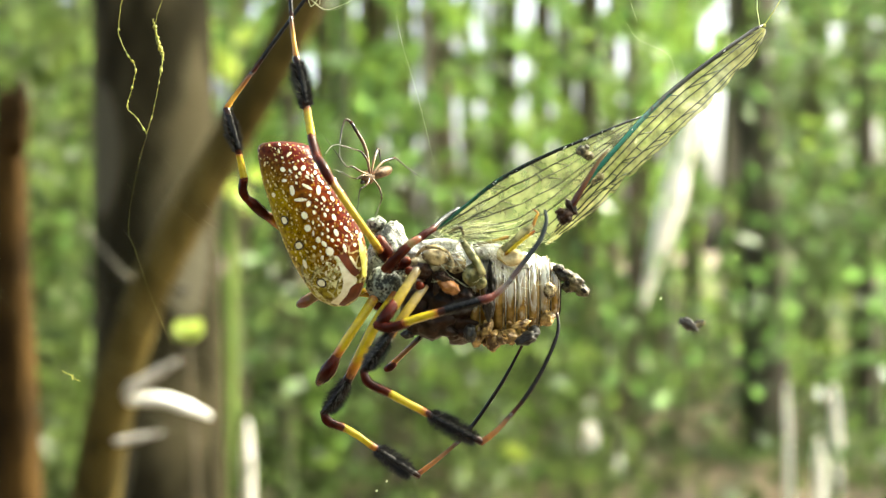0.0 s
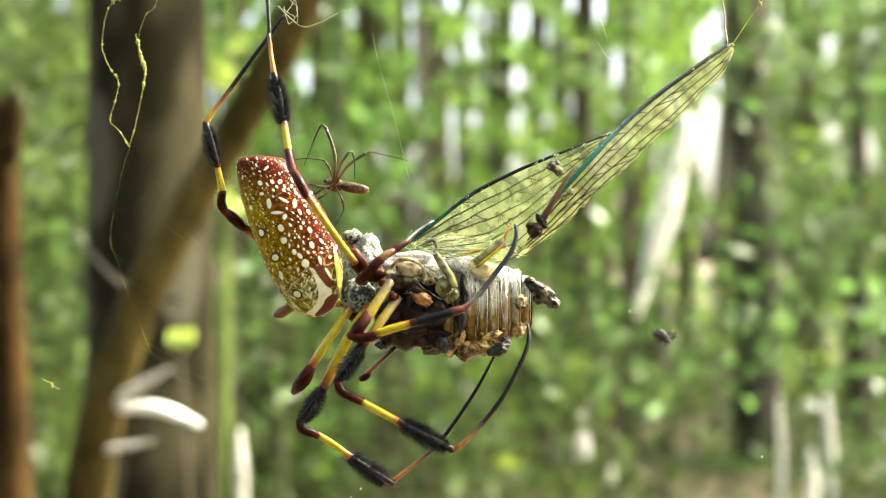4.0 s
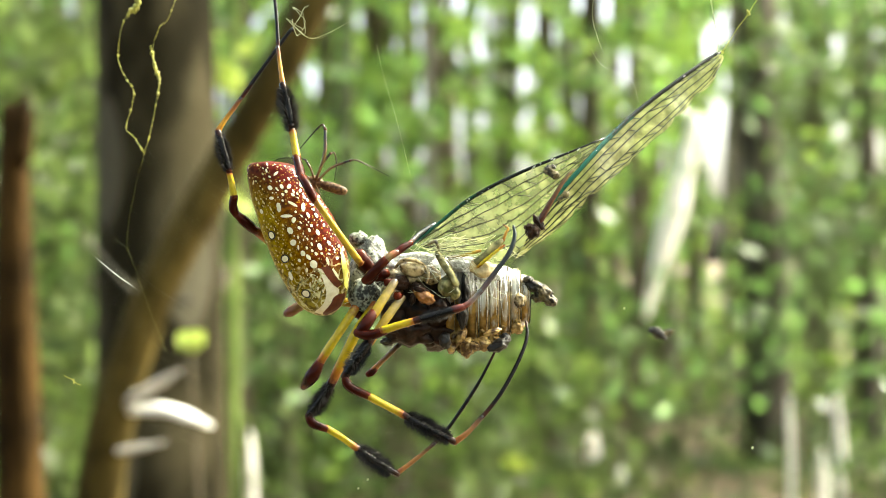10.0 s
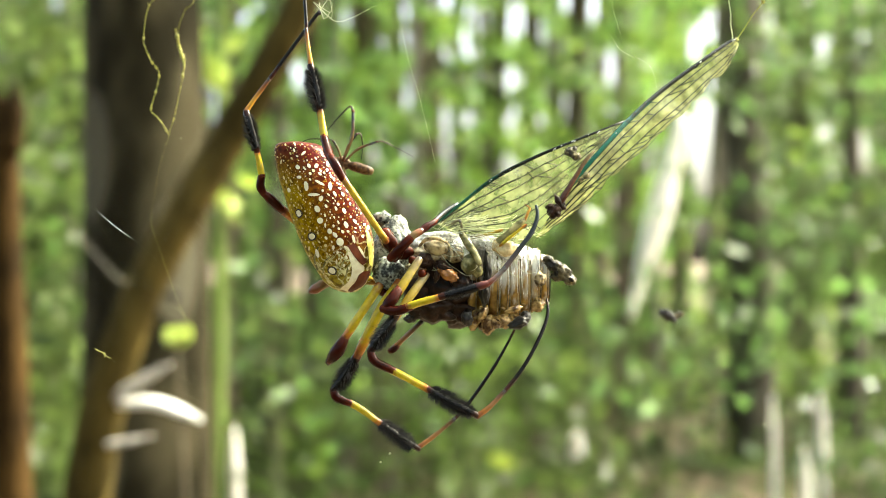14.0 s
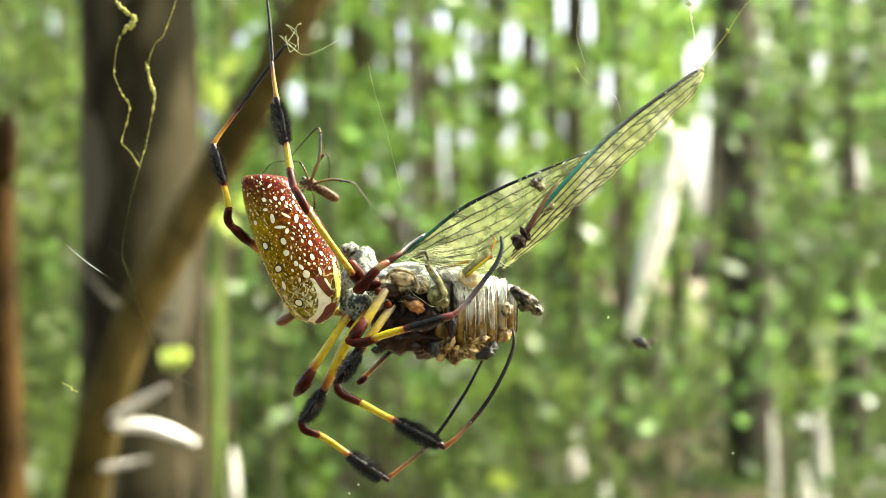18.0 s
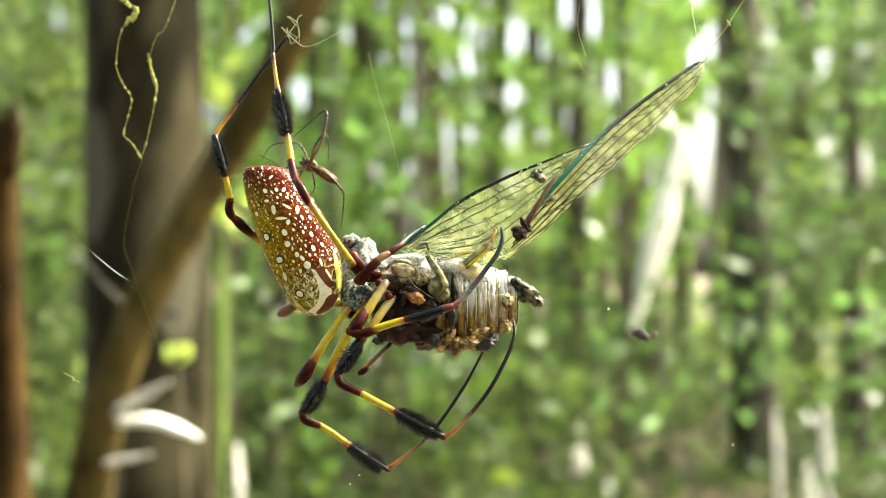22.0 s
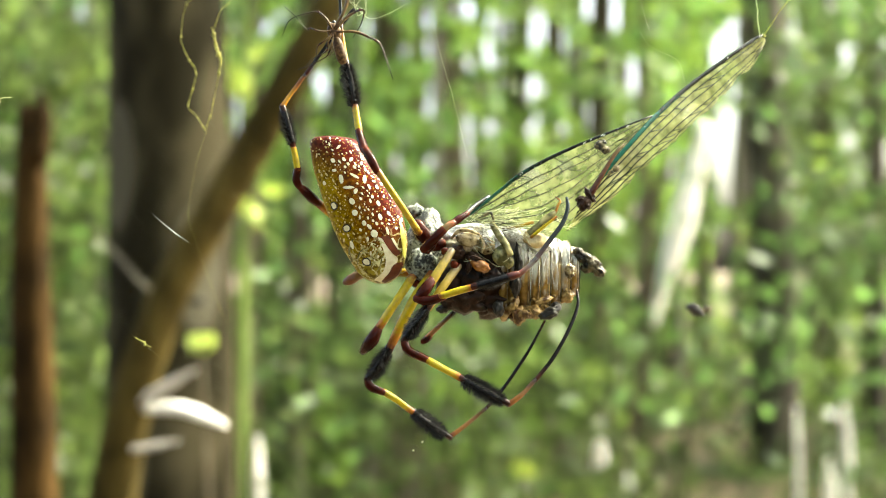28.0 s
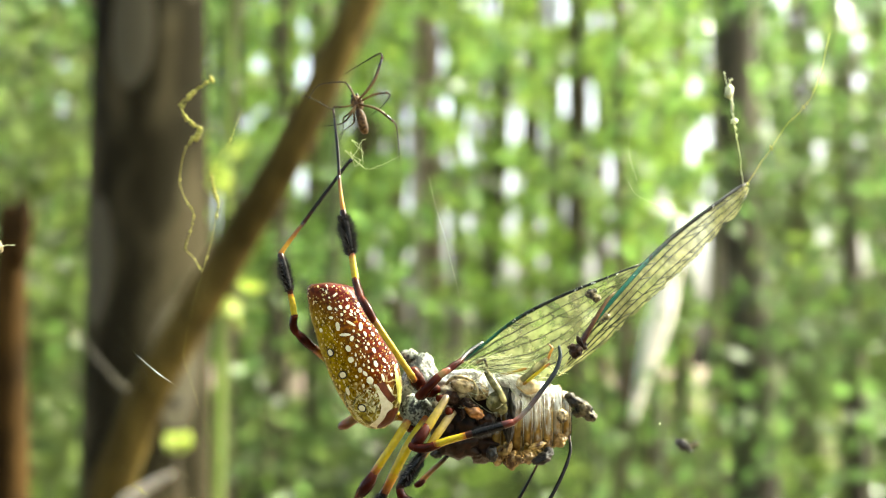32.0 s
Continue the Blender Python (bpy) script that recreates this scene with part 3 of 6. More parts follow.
# trunks: foot x by slope at its distance, distance, width as a slope, leaning
TRUNKS = (
    (-0.234, 3.2, 0.1, -0.006, 1), (0.262, 8.5, 0.032, -0.012, 1), (0.113, 10, 0.018, 0.02, 0), (-0.132, 12, 0.018, 0.0, 0), (-0.06, 14, 0.02, 0.01, 0),
    (0.045, 11, 0.014, 0.035, 1), (0.347, 9, 0.013, 0.0, 1), (0.375, 14, 0.015, 0.0, 0), (0.3, 16, 0.012, 0.01, 0), (0.16, 15, 0.016, -0.01, 0),
    (0.205, 18, 0.014, 0.0, 0), (0.0, 17, 0.016, -0.015, 0), (-0.095, 20, 0.014, 0.01, 1), (-0.36, 11, 0.018, 0.01, 1), (-0.33, 14, 0.02, 0.0, 1),
    (-0.165, 17, 0.016, 0.0, 0), (0.08, 22, 0.012, 0.0, 1), (0.14, 24, 0.012, 0.0, 0), (0.235, 22, 0.014, 0.01, 1), (-0.03, 24, 0.012, 0.0, 0),
    (0.02, 26, 0.012, 0.0, 1), (-0.2, 22, 0.014, 0.0, 0), (0.41, 11, 0.016, 0.0, 1), (-0.43, 6, 0.04, 0.0, 1), (0.47, 7, 0.04, 0.0, 0),
    (-0.165, 9, 0.012, 0.0, 0), (0.155, 9, 0.01, 0.0, 0), (-0.128, 9, 0.013, 0.004, 0), (-0.1, 11, 0.011, 0.0, 0), (-0.015, 10, 0.01, 0.012, 0))
for k, (sx, y, w, lean, dark) in enumerate(TRUNKS):
    tree((sx * y, y), w * y / 2, 9 + (k * 37 % 50) / 10, (lean, 0), TRUNKBARK if k == 0 else DARKBARK if dark else BARK, k, 480 if k < 25 else 130, 0.5,
         "dark-barked forest tree with a straight trunk" if dark else "slim forest tree with grey-brown bark", LITLEAF if k % 3 == 1 else LEAF,
         (1.3, 1.05, 0.92, 0.7, 0.5, 0.35, 0.2) if k == 0 else (1.35, 1.03, 1, 0.92, 0.8, 0.6, 0.3), 0.12 if k == 0 else 0.5)
rnd = random.Random(31)
for k in range(76):  # thin pale stems further back
    y = rnd.uniform(9, 27) if k < 48 else rnd.uniform(9, 20)
    tree((rnd.uniform(-0.4, 0.42) * y, y), rnd.uniform(0.03, 0.075) if k < 48 else rnd.uniform(0.0016, 0.0034) * y, rnd.uniform(7, 11), (rnd.uniform(-0.03, 0.03), 0), (PALEBARK, BARK, PALEBARK, MOSSBARK)[k % 4] if k < 48 else MOSSBARK, 200 + k, 60, 0.6,
         "thin young tree with pale grey bark" if k % 2 == 0 else "thin young tree with grey-brown bark", LITLEAF)
tree((-0.875, 5.0), 0.026, 7.5, (0.004, 0), LITBARK, 190, 60, 0.7, "thin young tree, green sunlight put into its bark colour", LITLEAF)
for k in range(10):  # unseen trees round and behind the viewer, added to shade the subject
    a = 1.75 + k * 0.3
    tree((math.sin(a) * (3 + k % 3 * 1.5), math.cos(a) * (3 + k % 3 * 1.5)), 0.12, 9, (0, 0), BARK, 60 + k, 600, 0.5)


def foliage(name, label, count, ys, slope, zs, size, material, seed, clump, rise=0.22, wide=0.28):
    rng = np.random.default_rng(seed)
    cl = max(1, count // clump)
    y = rng.uniform(*ys, cl)
    c = np.stack([rng.uniform(*slope, cl) * y, y, rng.uniform(*zs, cl)], 1)
    p = c[rng.integers(0, cl, count)] + rng.normal(size=(count, 3)) * np.array([wide, 0.28, rise])
    p = p[(p[:, 2] > 0.03) & (p[:, 1] > 2.6)]
    p = clear_of_gaps(p)
    ob = new(name, leaves_mesh(name, p, rng.uniform(*size, len(p)), material, seed))
    tagged(ob, label, "foliage", kind="stuff")


# unseen leaves added overhead, with an opening, to dim the light on the subject
rng = np.random.default_rng(50)
over = np.stack([rng.uniform(-7, 7, 14000), rng.uniform(-8, 2.2, 14000), rng.uniform(4.6, 8.5, 14000)], 1)
over = over[np.hypot(over[:, 0] / 3.1, (over[:, 1] + 2.4) / 4.2) > 1]
over = over[np.array([noise.noise(Vector((p[0] * 0.55, p[1] * 0.55, 4))) for p in over]) > -0.16]
# two more unseen leaf blocks, keeping sun off the big trunk and right side
for n, (x0, x1, y0, y1, z0, z1) in ((1000, (0.9, 3.8, 4.0, 4.95, 4.6, 6.4)), (6000, (7.6, 13, 7.5, 22, 8.6, 10.2))):
    over = np.concatenate([over, np.stack([rng.uniform(x0, x1, n), rng.uniform(y0, y1, n), rng.uniform(z0, z1, n)], 1)])
tagged(new("shade_leaves", leaves_mesh("shade_leaves", over, rng.uniform(0.09, 0.2, len(over)), LEAF, 51)), "unseen leaves added overhead to shade the scene", "foliage", kind="stuff")
foliage("foliage", "bright green sunlit leaves of young forest trees", 26000, (8, 24), (-0.45, 0.24), (1.2, 9), (0.04, 0.1), LITLEAF, 1, 40, 0.34, 0.2)
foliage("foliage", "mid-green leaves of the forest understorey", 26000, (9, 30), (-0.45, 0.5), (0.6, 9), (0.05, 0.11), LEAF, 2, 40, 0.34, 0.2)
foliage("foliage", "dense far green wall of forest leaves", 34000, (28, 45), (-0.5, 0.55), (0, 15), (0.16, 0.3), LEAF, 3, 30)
foliage("foliage", "far sunlit leaves between the trunks", 9000, (22, 34), (-0.5, 0.55), (0.3, 12), (0.1, 0.2), LITLEAF, 13, 30, 0.6, 0.3)
foliage("foliage", "sunlit leaf sprays high between the trunks", 21000, (9, 17), (-0.18, 0.2), (2.0, 5.5), (0.04, 0.09), LITLEAF, 15, 30, 0.3, 0.18)
foliage("foliage", "loose green twigs between the trunks", 5000, (4.5, 8), (-0.5, 0.5), (0.9, 3.6), (0.03, 0.06), LEAF, 19, 25)
# three shrub layers whose dark leaf colour paints the forest's dim parts
foliage("foliage", "dark green shrubs put in as shade between the slim trunks", 8000, (8, 17), (0.24, 0.5), (1.2, 3.8), (0.04, 0.09), UNDER, 23, 35, 0.35)
foliage("foliage", "dark green shrubs put in as shade beside the dark trunk", 11000, (4, 10), (-0.45, -0.28), (0.6, 2.6), (0.03, 0.08), UNDER, 24, 35, 0.35)
foliage("foliage", "low dark shrubs put in as shade among the trunks", 6000, (6.5, 14), (-0.22, 0.12), (0.3, 1.35), (0.03, 0.08), UNDER, 25, 35, 0.25)
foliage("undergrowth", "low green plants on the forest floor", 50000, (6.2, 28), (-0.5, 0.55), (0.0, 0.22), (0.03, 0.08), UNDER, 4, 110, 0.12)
foliage("undergrowth", "knee-high ferns and seedlings in sunlit green", 5000, (7, 20), (-0.5, 0.5), (0.1, 0.7), (0.04, 0.09), LITLEAF, 14, 90, 0.2)

# leaves added out of view behind the eye, to cut light off the ground
back = np.stack([rng.normal(0, 3.2, 16000), rng.uniform(-5.5, -1.6, 16000), rng.uniform(0.05, 1.7, 16000)], 1)
back = back[np.array([noise.noise(Vector((q[0] * 0.8, q[1] * 0.8, q[2] * 0.6))) for q in back]) > -0.1]
tagged(new("light_block_leaves", leaves_mesh("light_block_leaves", back, rng.uniform(0.07, 0.16, len(back)), UNDER, 52)), "unseen dense leaves added behind the viewer to block light", "foliage", kind="stuff")

br = thing("branch", (-0.343, 1.200, 1.247), "bare brown branch slanting up across the trees", "branch")
part("limb", tube(bmesh.new(), smooth_line([(-0.381, 1.250, 1.034), (-0.342, 1.220, 1.300), (-0.291, 1.200, 1.459), (-0.214, 1.190, 1.597), (-0.137, 1.180, 1.733), (-0.052, 1.200, 1.932)], 9), [0.026, 0.022, 0.0195, 0.0185, 0.017, 0.016], 18, rough=0.16), BROWNBARK, br, unit=1)
st = thing("dead_tree", (-0.462, 1.300, 1.239), "broken rust-brown dead tree standing upright", "tree")
part("trunk", tube(bmesh.new(), smooth_line([(-0.436, 1.300, -0.038), (-0.451, 1.300, 0.925), (-0.455, 1.300, 1.227), (-0.462, 1.300, 1.468), (-0.463, 1.300, 1.667)], 6), [0.034, 0.03, 0.024, 0.02, 0.013], 12, rough=0.3), RUSTBARK, st, unit=1)
part("broken_tip", tube(bmesh.new(), smooth_line([(-0.453, 1.290, 1.612), (-0.447, 1.290, 1.654), (-0.448, 1.290, 1.684)], 4), [0.012, 0.01, 0.003], 8, rough=0.3), RUSTBARK, st, unit=1)
lt = thing("leaning_trunk", (0.938, 7.000, 0.016), "bleached dead trunk leaning in full sun", "tree")
# white above for the sunlit length, brown bark below for the shaded one
part("trunk", tube(bmesh.new(), smooth_line([(1.148, 7.000, 1.170), (1.205, 7.000, 1.400), (1.283, 7.000, 1.660), (1.380, 7.000, 2.020), (1.445, 7.000, 2.330)], 5), [0.016, 0.035, 0.06, 0.075, 0.05, 0.035], 12, rough=0.35), BLEACHED, lt, "bleached upper trunk, sunlight put into its white", unit=1)
part("trunk_foot", tube(bmesh.new(), smooth_line([(0.894, 7.000, -0.342), (1.035, 7.000, 0.700), (1.150, 7.000, 1.180)], 5), [0.03, 0.02, 0.016], 10, rough=0.15), BARK, lt, "trunk foot, its shade put in as grey-brown bark", unit=1)
for pts, radii, bark in (([(-0.314, 1.200, 1.362), (-0.296, 1.190, 1.372), (-0.275, 1.180, 1.384), (-0.254, 1.170, 1.396)], [0.007, 0.005, 0.0045, 0.0015], WEATHERED),
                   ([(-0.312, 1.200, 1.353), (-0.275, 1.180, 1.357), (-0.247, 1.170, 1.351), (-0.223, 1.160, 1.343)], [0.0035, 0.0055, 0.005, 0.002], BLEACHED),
                   ([(-0.324, 1.200, 1.313), (-0.299, 1.190, 1.318), (-0.272, 1.180, 1.325)], [0.003, 0.0035, 0.0012], WEATHERED)):
    part("broken_twig", tube(bmesh.new(), smooth_line(pts, 5), radii, 8, rough=0.25), bark, br, "bleached broken twig", unit=1)
part("side_twig", tube(bmesh.new(), smooth_line([(-0.387, 1.250, 1.549), (-0.354, 1.230, 1.512), (-0.306, 1.210, 1.470), (-0.251, 1.200, 1.461)], 5), [0.001, 0.002, 0.003, 0.004], 7), DARKBARK, br, "thin side twig", unit=1)
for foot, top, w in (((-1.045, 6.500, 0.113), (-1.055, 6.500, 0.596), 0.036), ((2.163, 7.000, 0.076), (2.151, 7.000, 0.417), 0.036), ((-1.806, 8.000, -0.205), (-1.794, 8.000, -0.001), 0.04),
                     # these three are added: sunlit spots of the undergrowth built as white stumps
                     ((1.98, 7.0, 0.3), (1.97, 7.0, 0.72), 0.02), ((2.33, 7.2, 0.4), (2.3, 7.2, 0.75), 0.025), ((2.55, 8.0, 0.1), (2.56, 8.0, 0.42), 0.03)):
    sp = thing("snag", (foot[0], foot[1], 0), "short bleached dead stump, in part a stand-in for sunlit spots", "stump", "bleached stumps")
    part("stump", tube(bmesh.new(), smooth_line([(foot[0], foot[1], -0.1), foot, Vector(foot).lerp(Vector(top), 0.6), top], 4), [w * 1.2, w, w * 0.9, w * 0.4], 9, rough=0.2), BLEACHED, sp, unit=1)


def dead_sapling(x, y, height, r, lean, bark, seed):
    """A bare broken stem of the understorey with a few snapped twigs."""
    rr = random.Random(seed)
    ds = thing("dead_sapling", (x, y, 0), "thin bare dead sapling standing in the undergrowth", "sapling", "dead saplings")
    line = [Vector((x + lean * z + 0.4 * r * rr.uniform(-1, 1), y, z)) for z in (-0.1, height * 0.3, height * 0.6, height * 0.85, height)]
    part("stem", tube(bmesh.new(), smooth_line(line, 4), [r * 1.2, r, r * 0.95, r * 0.8, r * 0.3], 9, rough=0.2), bark, ds, unit=1)
    for k in (1, 2, 3):
        w = Vector((rr.choice((-1, 1)) * rr.uniform(0.5, 1), rr.uniform(-0.5, 0.5), rr.uniform(0.3, 0.9))) * rr.uniform(0.1, 0.28)
        part("twig", tube(bmesh.new(), [line[k], line[k] + w * 0.5, line[k] + w + Vector((0, 0, 0.03))], [r * 0.35, r * 0.25, r * 0.1], 6), bark, ds, unit=1)


rnd = random.Random(91)
for k in range(46):
    y = rnd.uniform(6.5, 13)
    sx = rnd.uniform(-0.17, 0.14) if k % 3 else rnd.uniform(0.14, 0.42)
    dead_sapling(sx * y, y, EYE + y * rnd.uniform(-0.13, 0.05), rnd.uniform(0.0016, 0.0034) * y, rnd.uniform(-0.05, 0.05), (BARK, MOSSBARK)[k % 2], 300 + k)


def sprig(foot, tip, size, count, spread, seed, material=LITLEAF):
    """A thin sapling with a loose bunch of broad leaves at its tip."""
    sg = thing("sapling", (foot[0], foot[1], 0), "thin sapling with a few broad leaves in sunlit colours", "sapling", "saplings")
    part("stem", tube(bmesh.new(), smooth_line([(foot[0], foot[1], -0.05), Vector((foot[0], foot[1], 0)).lerp(Vector(tip), 0.6) + Vector((0.03, 0, 0)), tip], 6), [0.006, 0.005, 0.003], 6), BARK, sg, unit=1)
    rr = random.Random(seed)
    for _ in range(count):
        c = Vector(tip) + Vector([rr.gauss(0, spread) for _ in range(3)])
        a = Vector((rr.uniform(-1, 1), rr.uniform(-0.6, 0.6), rr.uniform(-0.9, 0.3))).normalized()
        b = a.orthogonal().normalized()
        b.rotate(Matrix.Rotation(rr.uniform(0, 6.28), 3, a).to_quaternion())
        n = a.cross(b)
        bm = bmesh.new()
        mid, left, right = [], [], []
        for k in range(6):
            u = k / 5
            h = math.sin(math.pi * u**0.8) * 0.32 * size
            p = c + a * (u - 0.5) * size - n * 0.12 * size * (u - 0.5) ** 2 * 4
            mid.append(bm.verts.new(p))
            left.append(bm.verts.new(p + b * (h + 0.0004) + n * h * 0.25))
            right.append(bm.verts.new(p - b * (h + 0.0004) + n * h * 0.25))
        for k in range(5):
            bm.faces.new((mid[k], mid[k + 1], left[k + 1], left[k]))
            bm.faces.new((mid[k + 1], mid[k], right[k], right[k + 1]))
        part("leaf", bm, material, sg, unit=1)


sprig((-0.5, 2.3), (-0.484, 2.300, 1.352), 0.05, 7, 0.005, 1, BRIGHTLITLEAF)
sprig((-0.7, 4.2), (-0.726, 4.200, 1.745), 0.1, 9, 0.045, 2, BRIGHTLITLEAF)
sprig((-0.8, 4.6), (-0.802, 4.600, 2.270), 0.1, 9, 0.05, 3, BRIGHTLITLEAF)
sprig((-1.7, 5.0), (-1.623, 5.000, 1.783), 0.1, 7, 0.06, 4)
sprig((-1.8, 5.2), (-1.750, 5.200, 1.444), 0.1, 8, 0.07, 5)
sprig((0.35, 6.0), (0.351, 6.000, 0.508), 0.09, 5, 0.02, 6, BRIGHTLITLEAF)
# leaves coloured white to paint one bright disc of sunlight
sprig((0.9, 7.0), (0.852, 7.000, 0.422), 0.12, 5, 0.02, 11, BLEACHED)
sprig((0.5, 7.0), (0.524, 7.000, 2.259), 0.1, 8, 0.08, 7)
sprig((2.0, 7.0), (2.132, 7.000, 2.155), 0.1, 8, 0.1, 8)
sprig((-0.3, 8.0), (-0.107, 8.000, 2.370), 0.1, 8, 0.1, 9)


# ---- the orb weaver ----
spider = thing("orb_weaver", Vector((-7.5, 154, -1.1)) * MM + Vector((0, 0, EYE)),
               "large female spider with spotted abdomen and banded legs feeding on cicada", "spider")
TOP, END = Vector((-20.1, 153.5, 13.3)), Vector((-12.8, 153.5, -6.8))
AXIS = END - TOP
LEN = AXIS.length
SIDE = Vector((AXIS.z, 0, -AXIS.x)).normalized() * -1
STATIONS = [(-0.03, 0, 0.2), (-0.026, 0, 1.4), (-0.012, 0, 2.6), (0.01, 0, 3.15), (0.05, 0, 3.5), (0.2, 0.14, 4.2), (0.42, 0.62, 4.85), (0.55, 0.78, 4.95),
            (0.7, 0.85, 4.7), (0.8, 0.8, 4.25), (0.88, 0.65, 3.65), (0.94, 0.55, 2.8), (0.985, 0.6, 1.8), (1.01, 0.65, 0.8), (1.015, 0.65, 0.1)]


def abdomen_at(s, w, out=0.0, back=False):
    """The abdomen's skin: s along, w across from -1 to 1, out: mm over it."""
    cols = list(zip(*STATIONS))
    c, h = float(np.interp(s, cols[0], cols[1])), float(np.interp(s, cols[0], cols[2]))
    w = max(-1.0, min(1.0, w))
    d = math.sqrt(1 - w * w) * (1 if back else -1)
    tilt = 0.365 * h * w * max(0.0, 1 - s / 0.3)
    return TOP + AXIS * s + AXIS.normalized() * tilt + SIDE * (c + (h + out) * w) + Vector((0, d * (h * 0.85 + out), 0))


def abdomen_mesh():
    bm = bmesh.new()
    rows, sides = 44, 48
    al, ac = bm.verts.layers.float.new("along"), bm.verts.layers.float.new("across")
    grid = []
    for i in range(rows + 1):
        e = i / rows
        s = -0.03 + 1.045 * (e - 0.35 * math.sin(2 * math.pi * e) / (2 * math.pi))
        ring = []
        for j in range(sides):
            a = 2 * math.pi * j / sides
            w = math.cos(a)
            lump = 0.1 * noise.noise(Vector((s * 8, math.cos(a) * 2, math.sin(a) * 2)))
            v = bm.verts.new(abdomen_at(s, w, lump, math.sin(a) > 0))
            v[al], v[ac] = s, 0.5 + 0.5 * w
            ring.append(v)
        grid.append(ring)
    for a, b in zip(grid, grid[1:]):
        for j in range(sides):
            bm.faces.new((a[j], b[j], b[(j + 1) % sides], a[(j + 1) % sides]))
    bm.faces.new(grid[0])
    bm.faces.new(grid[-1][::-1])
    bmesh.ops.recalc_face_normals(bm, faces=bm.faces)
    return bm


abdomen = part("abdomen", abdomen_mesh(), SKIN, spider, "tapered abdomen, wine red to olive, dotted with cream spots")


def spot(bm, s, w, la, lw, turn, out):
    """One flat spot on the skin: half lengths in mm along and across, turned by degrees."""
    h = float(np.interp(s, *list(zip(*STATIONS))[::2]))
    ct, st = math.cos(radians(turn)), math.sin(radians(turn))
    mid = bm.verts.new(abdomen_at(s, w, out + 0.07))
    ring = []
    for k in range(12):
        a = 2 * math.pi * k / 12
        wob = 1 + 0.16 * noise.noise(Vector((s * 50 + math.cos(a), w * 50 + math.sin(a), 0)))
        x, y = la * math.cos(a) * wob, lw * math.sin(a) * wob
        ring.append(bm.verts.new(abdomen_at(s + (x * ct - y * st) / LEN, w + (x * st + y * ct) / h, out)))
    for k in range(12):
        bm.faces.new((mid, ring[k], ring[(k + 1) % 12]))


LARGE = [((0.154, -0.21), 0.4, 0.36, 0), ((0.281, -0.19), 0.8, 0.35, -15), ((0.167, 0.37), 0.5, 0.3, -40), ((0.424, -0.69), 0.58, 0.4, 0), ((0.441, -0.16), 0.58, 0.45, 0),
         ((0.516, -0.21), 0.52, 0.48, 0), ((0.591, -0.59), 0.55, 0.5, 0), ((0.684, 0.08), 0.68, 0.6, 0), ((0.838, -0.47), 0.58, 0.5, 30), ((0.599, -0.08), 0.45, 0.38, 0),
         ((0.633, 0.02), 0.55, 0.3, 20), ((0.596, 0.39), 0.6, 0.32, 0), ((0.330, 0.44), 0.8, 0.3, -25), ((0.289, 0.22), 0.85, 0.24, 35), ((0.348, -0.09), 0.95, 0.26, 70),
         ((0.386, 0.05), 0.5, 0.33, -40), ((0.508, 0.48), 0.5, 0.28, 0), ((0.216, -0.28), 0.38, 0.25, 80), ((0.067, 0.15), 0.55, 0.18, -50), ((0.703, -0.65), 0.75, 0.3, -10),
         ((0.697, 0.46), 0.7, 0.22, 0), ((0.158, 0.15), 0.4, 0.27, 0), ((0.268, -0.73), 0.34, 0.28, 0)]
RINGED = (3, 6, 8)
taken = []
for k, ((s, w), la, lw, turn) in enumerate(LARGE):
    bm = bmesh.new()
    la, lw = la * 0.82, lw * 0.8
    spot(bm, s, w, la, lw, turn, 0.13)
    part("spot", bm, CREAM, abdomen)
    taken.append((s, w * 0.16, la))
    if k in RINGED:
        bm = bmesh.new()
        spot(bm, s, w, la + 0.2, lw + 0.18, turn, 0.11)
        part("spot_ring", bm, RING, abdomen, "dark ring round a cream spot")
rnd = random.Random(5)
speckles = bmesh.new()
count = 0
for trial in range(15000):
    s, w = rnd.uniform(0.0, 0.86), rnd.uniform(-0.95, 0.95)
    if s > 0.7 and w > 0.12:
        continue
    tiny = count >= 215
    if s < 0.16 and rnd.random() < 0.7:
        continue
    big = rnd.uniform(0.05, 0.085) if tiny else rnd.choice((0.09, 0.12, 0.15, 0.18, 0.21)) * (0.7 if w < -0.35 or s < 0.16 else 1)
    if not tiny and w < -0.2 and rnd.random() < 0.4 or any(math.hypot((s - a) * LEN, (w * 0.16 - b) * 28) < (big + c) * 1.1 + (0.09 if tiny else 0.17) for a, b, c in taken):
        continue
    taken.append((s, w * 0.16, big))
    flow = 55 * noise.noise(Vector((s * 7, w * 3, 5))) + rnd.uniform(-20, 20)
    long = rnd.uniform(1.4, 2.3) if rnd.random() < 0.4 else rnd.uniform(0.95, 1.3)
    count += 1
    if tiny:
        spot(speckles, s, w, big * long, big * 0.9, flow, 0.11)
        if count > 430:
            break
        continue
    bm = bmesh.new()
    spot(bm, s, w, big * long, big * 0.85, flow, 0.12)
    part("spot", bm, CREAM if w > -0.25 else PALESPOT, abdomen)
tagged(part("speckle_field", speckles, GOLDSPOT, abdomen, "fine yellow speckles between the spots"), kind="stuff")


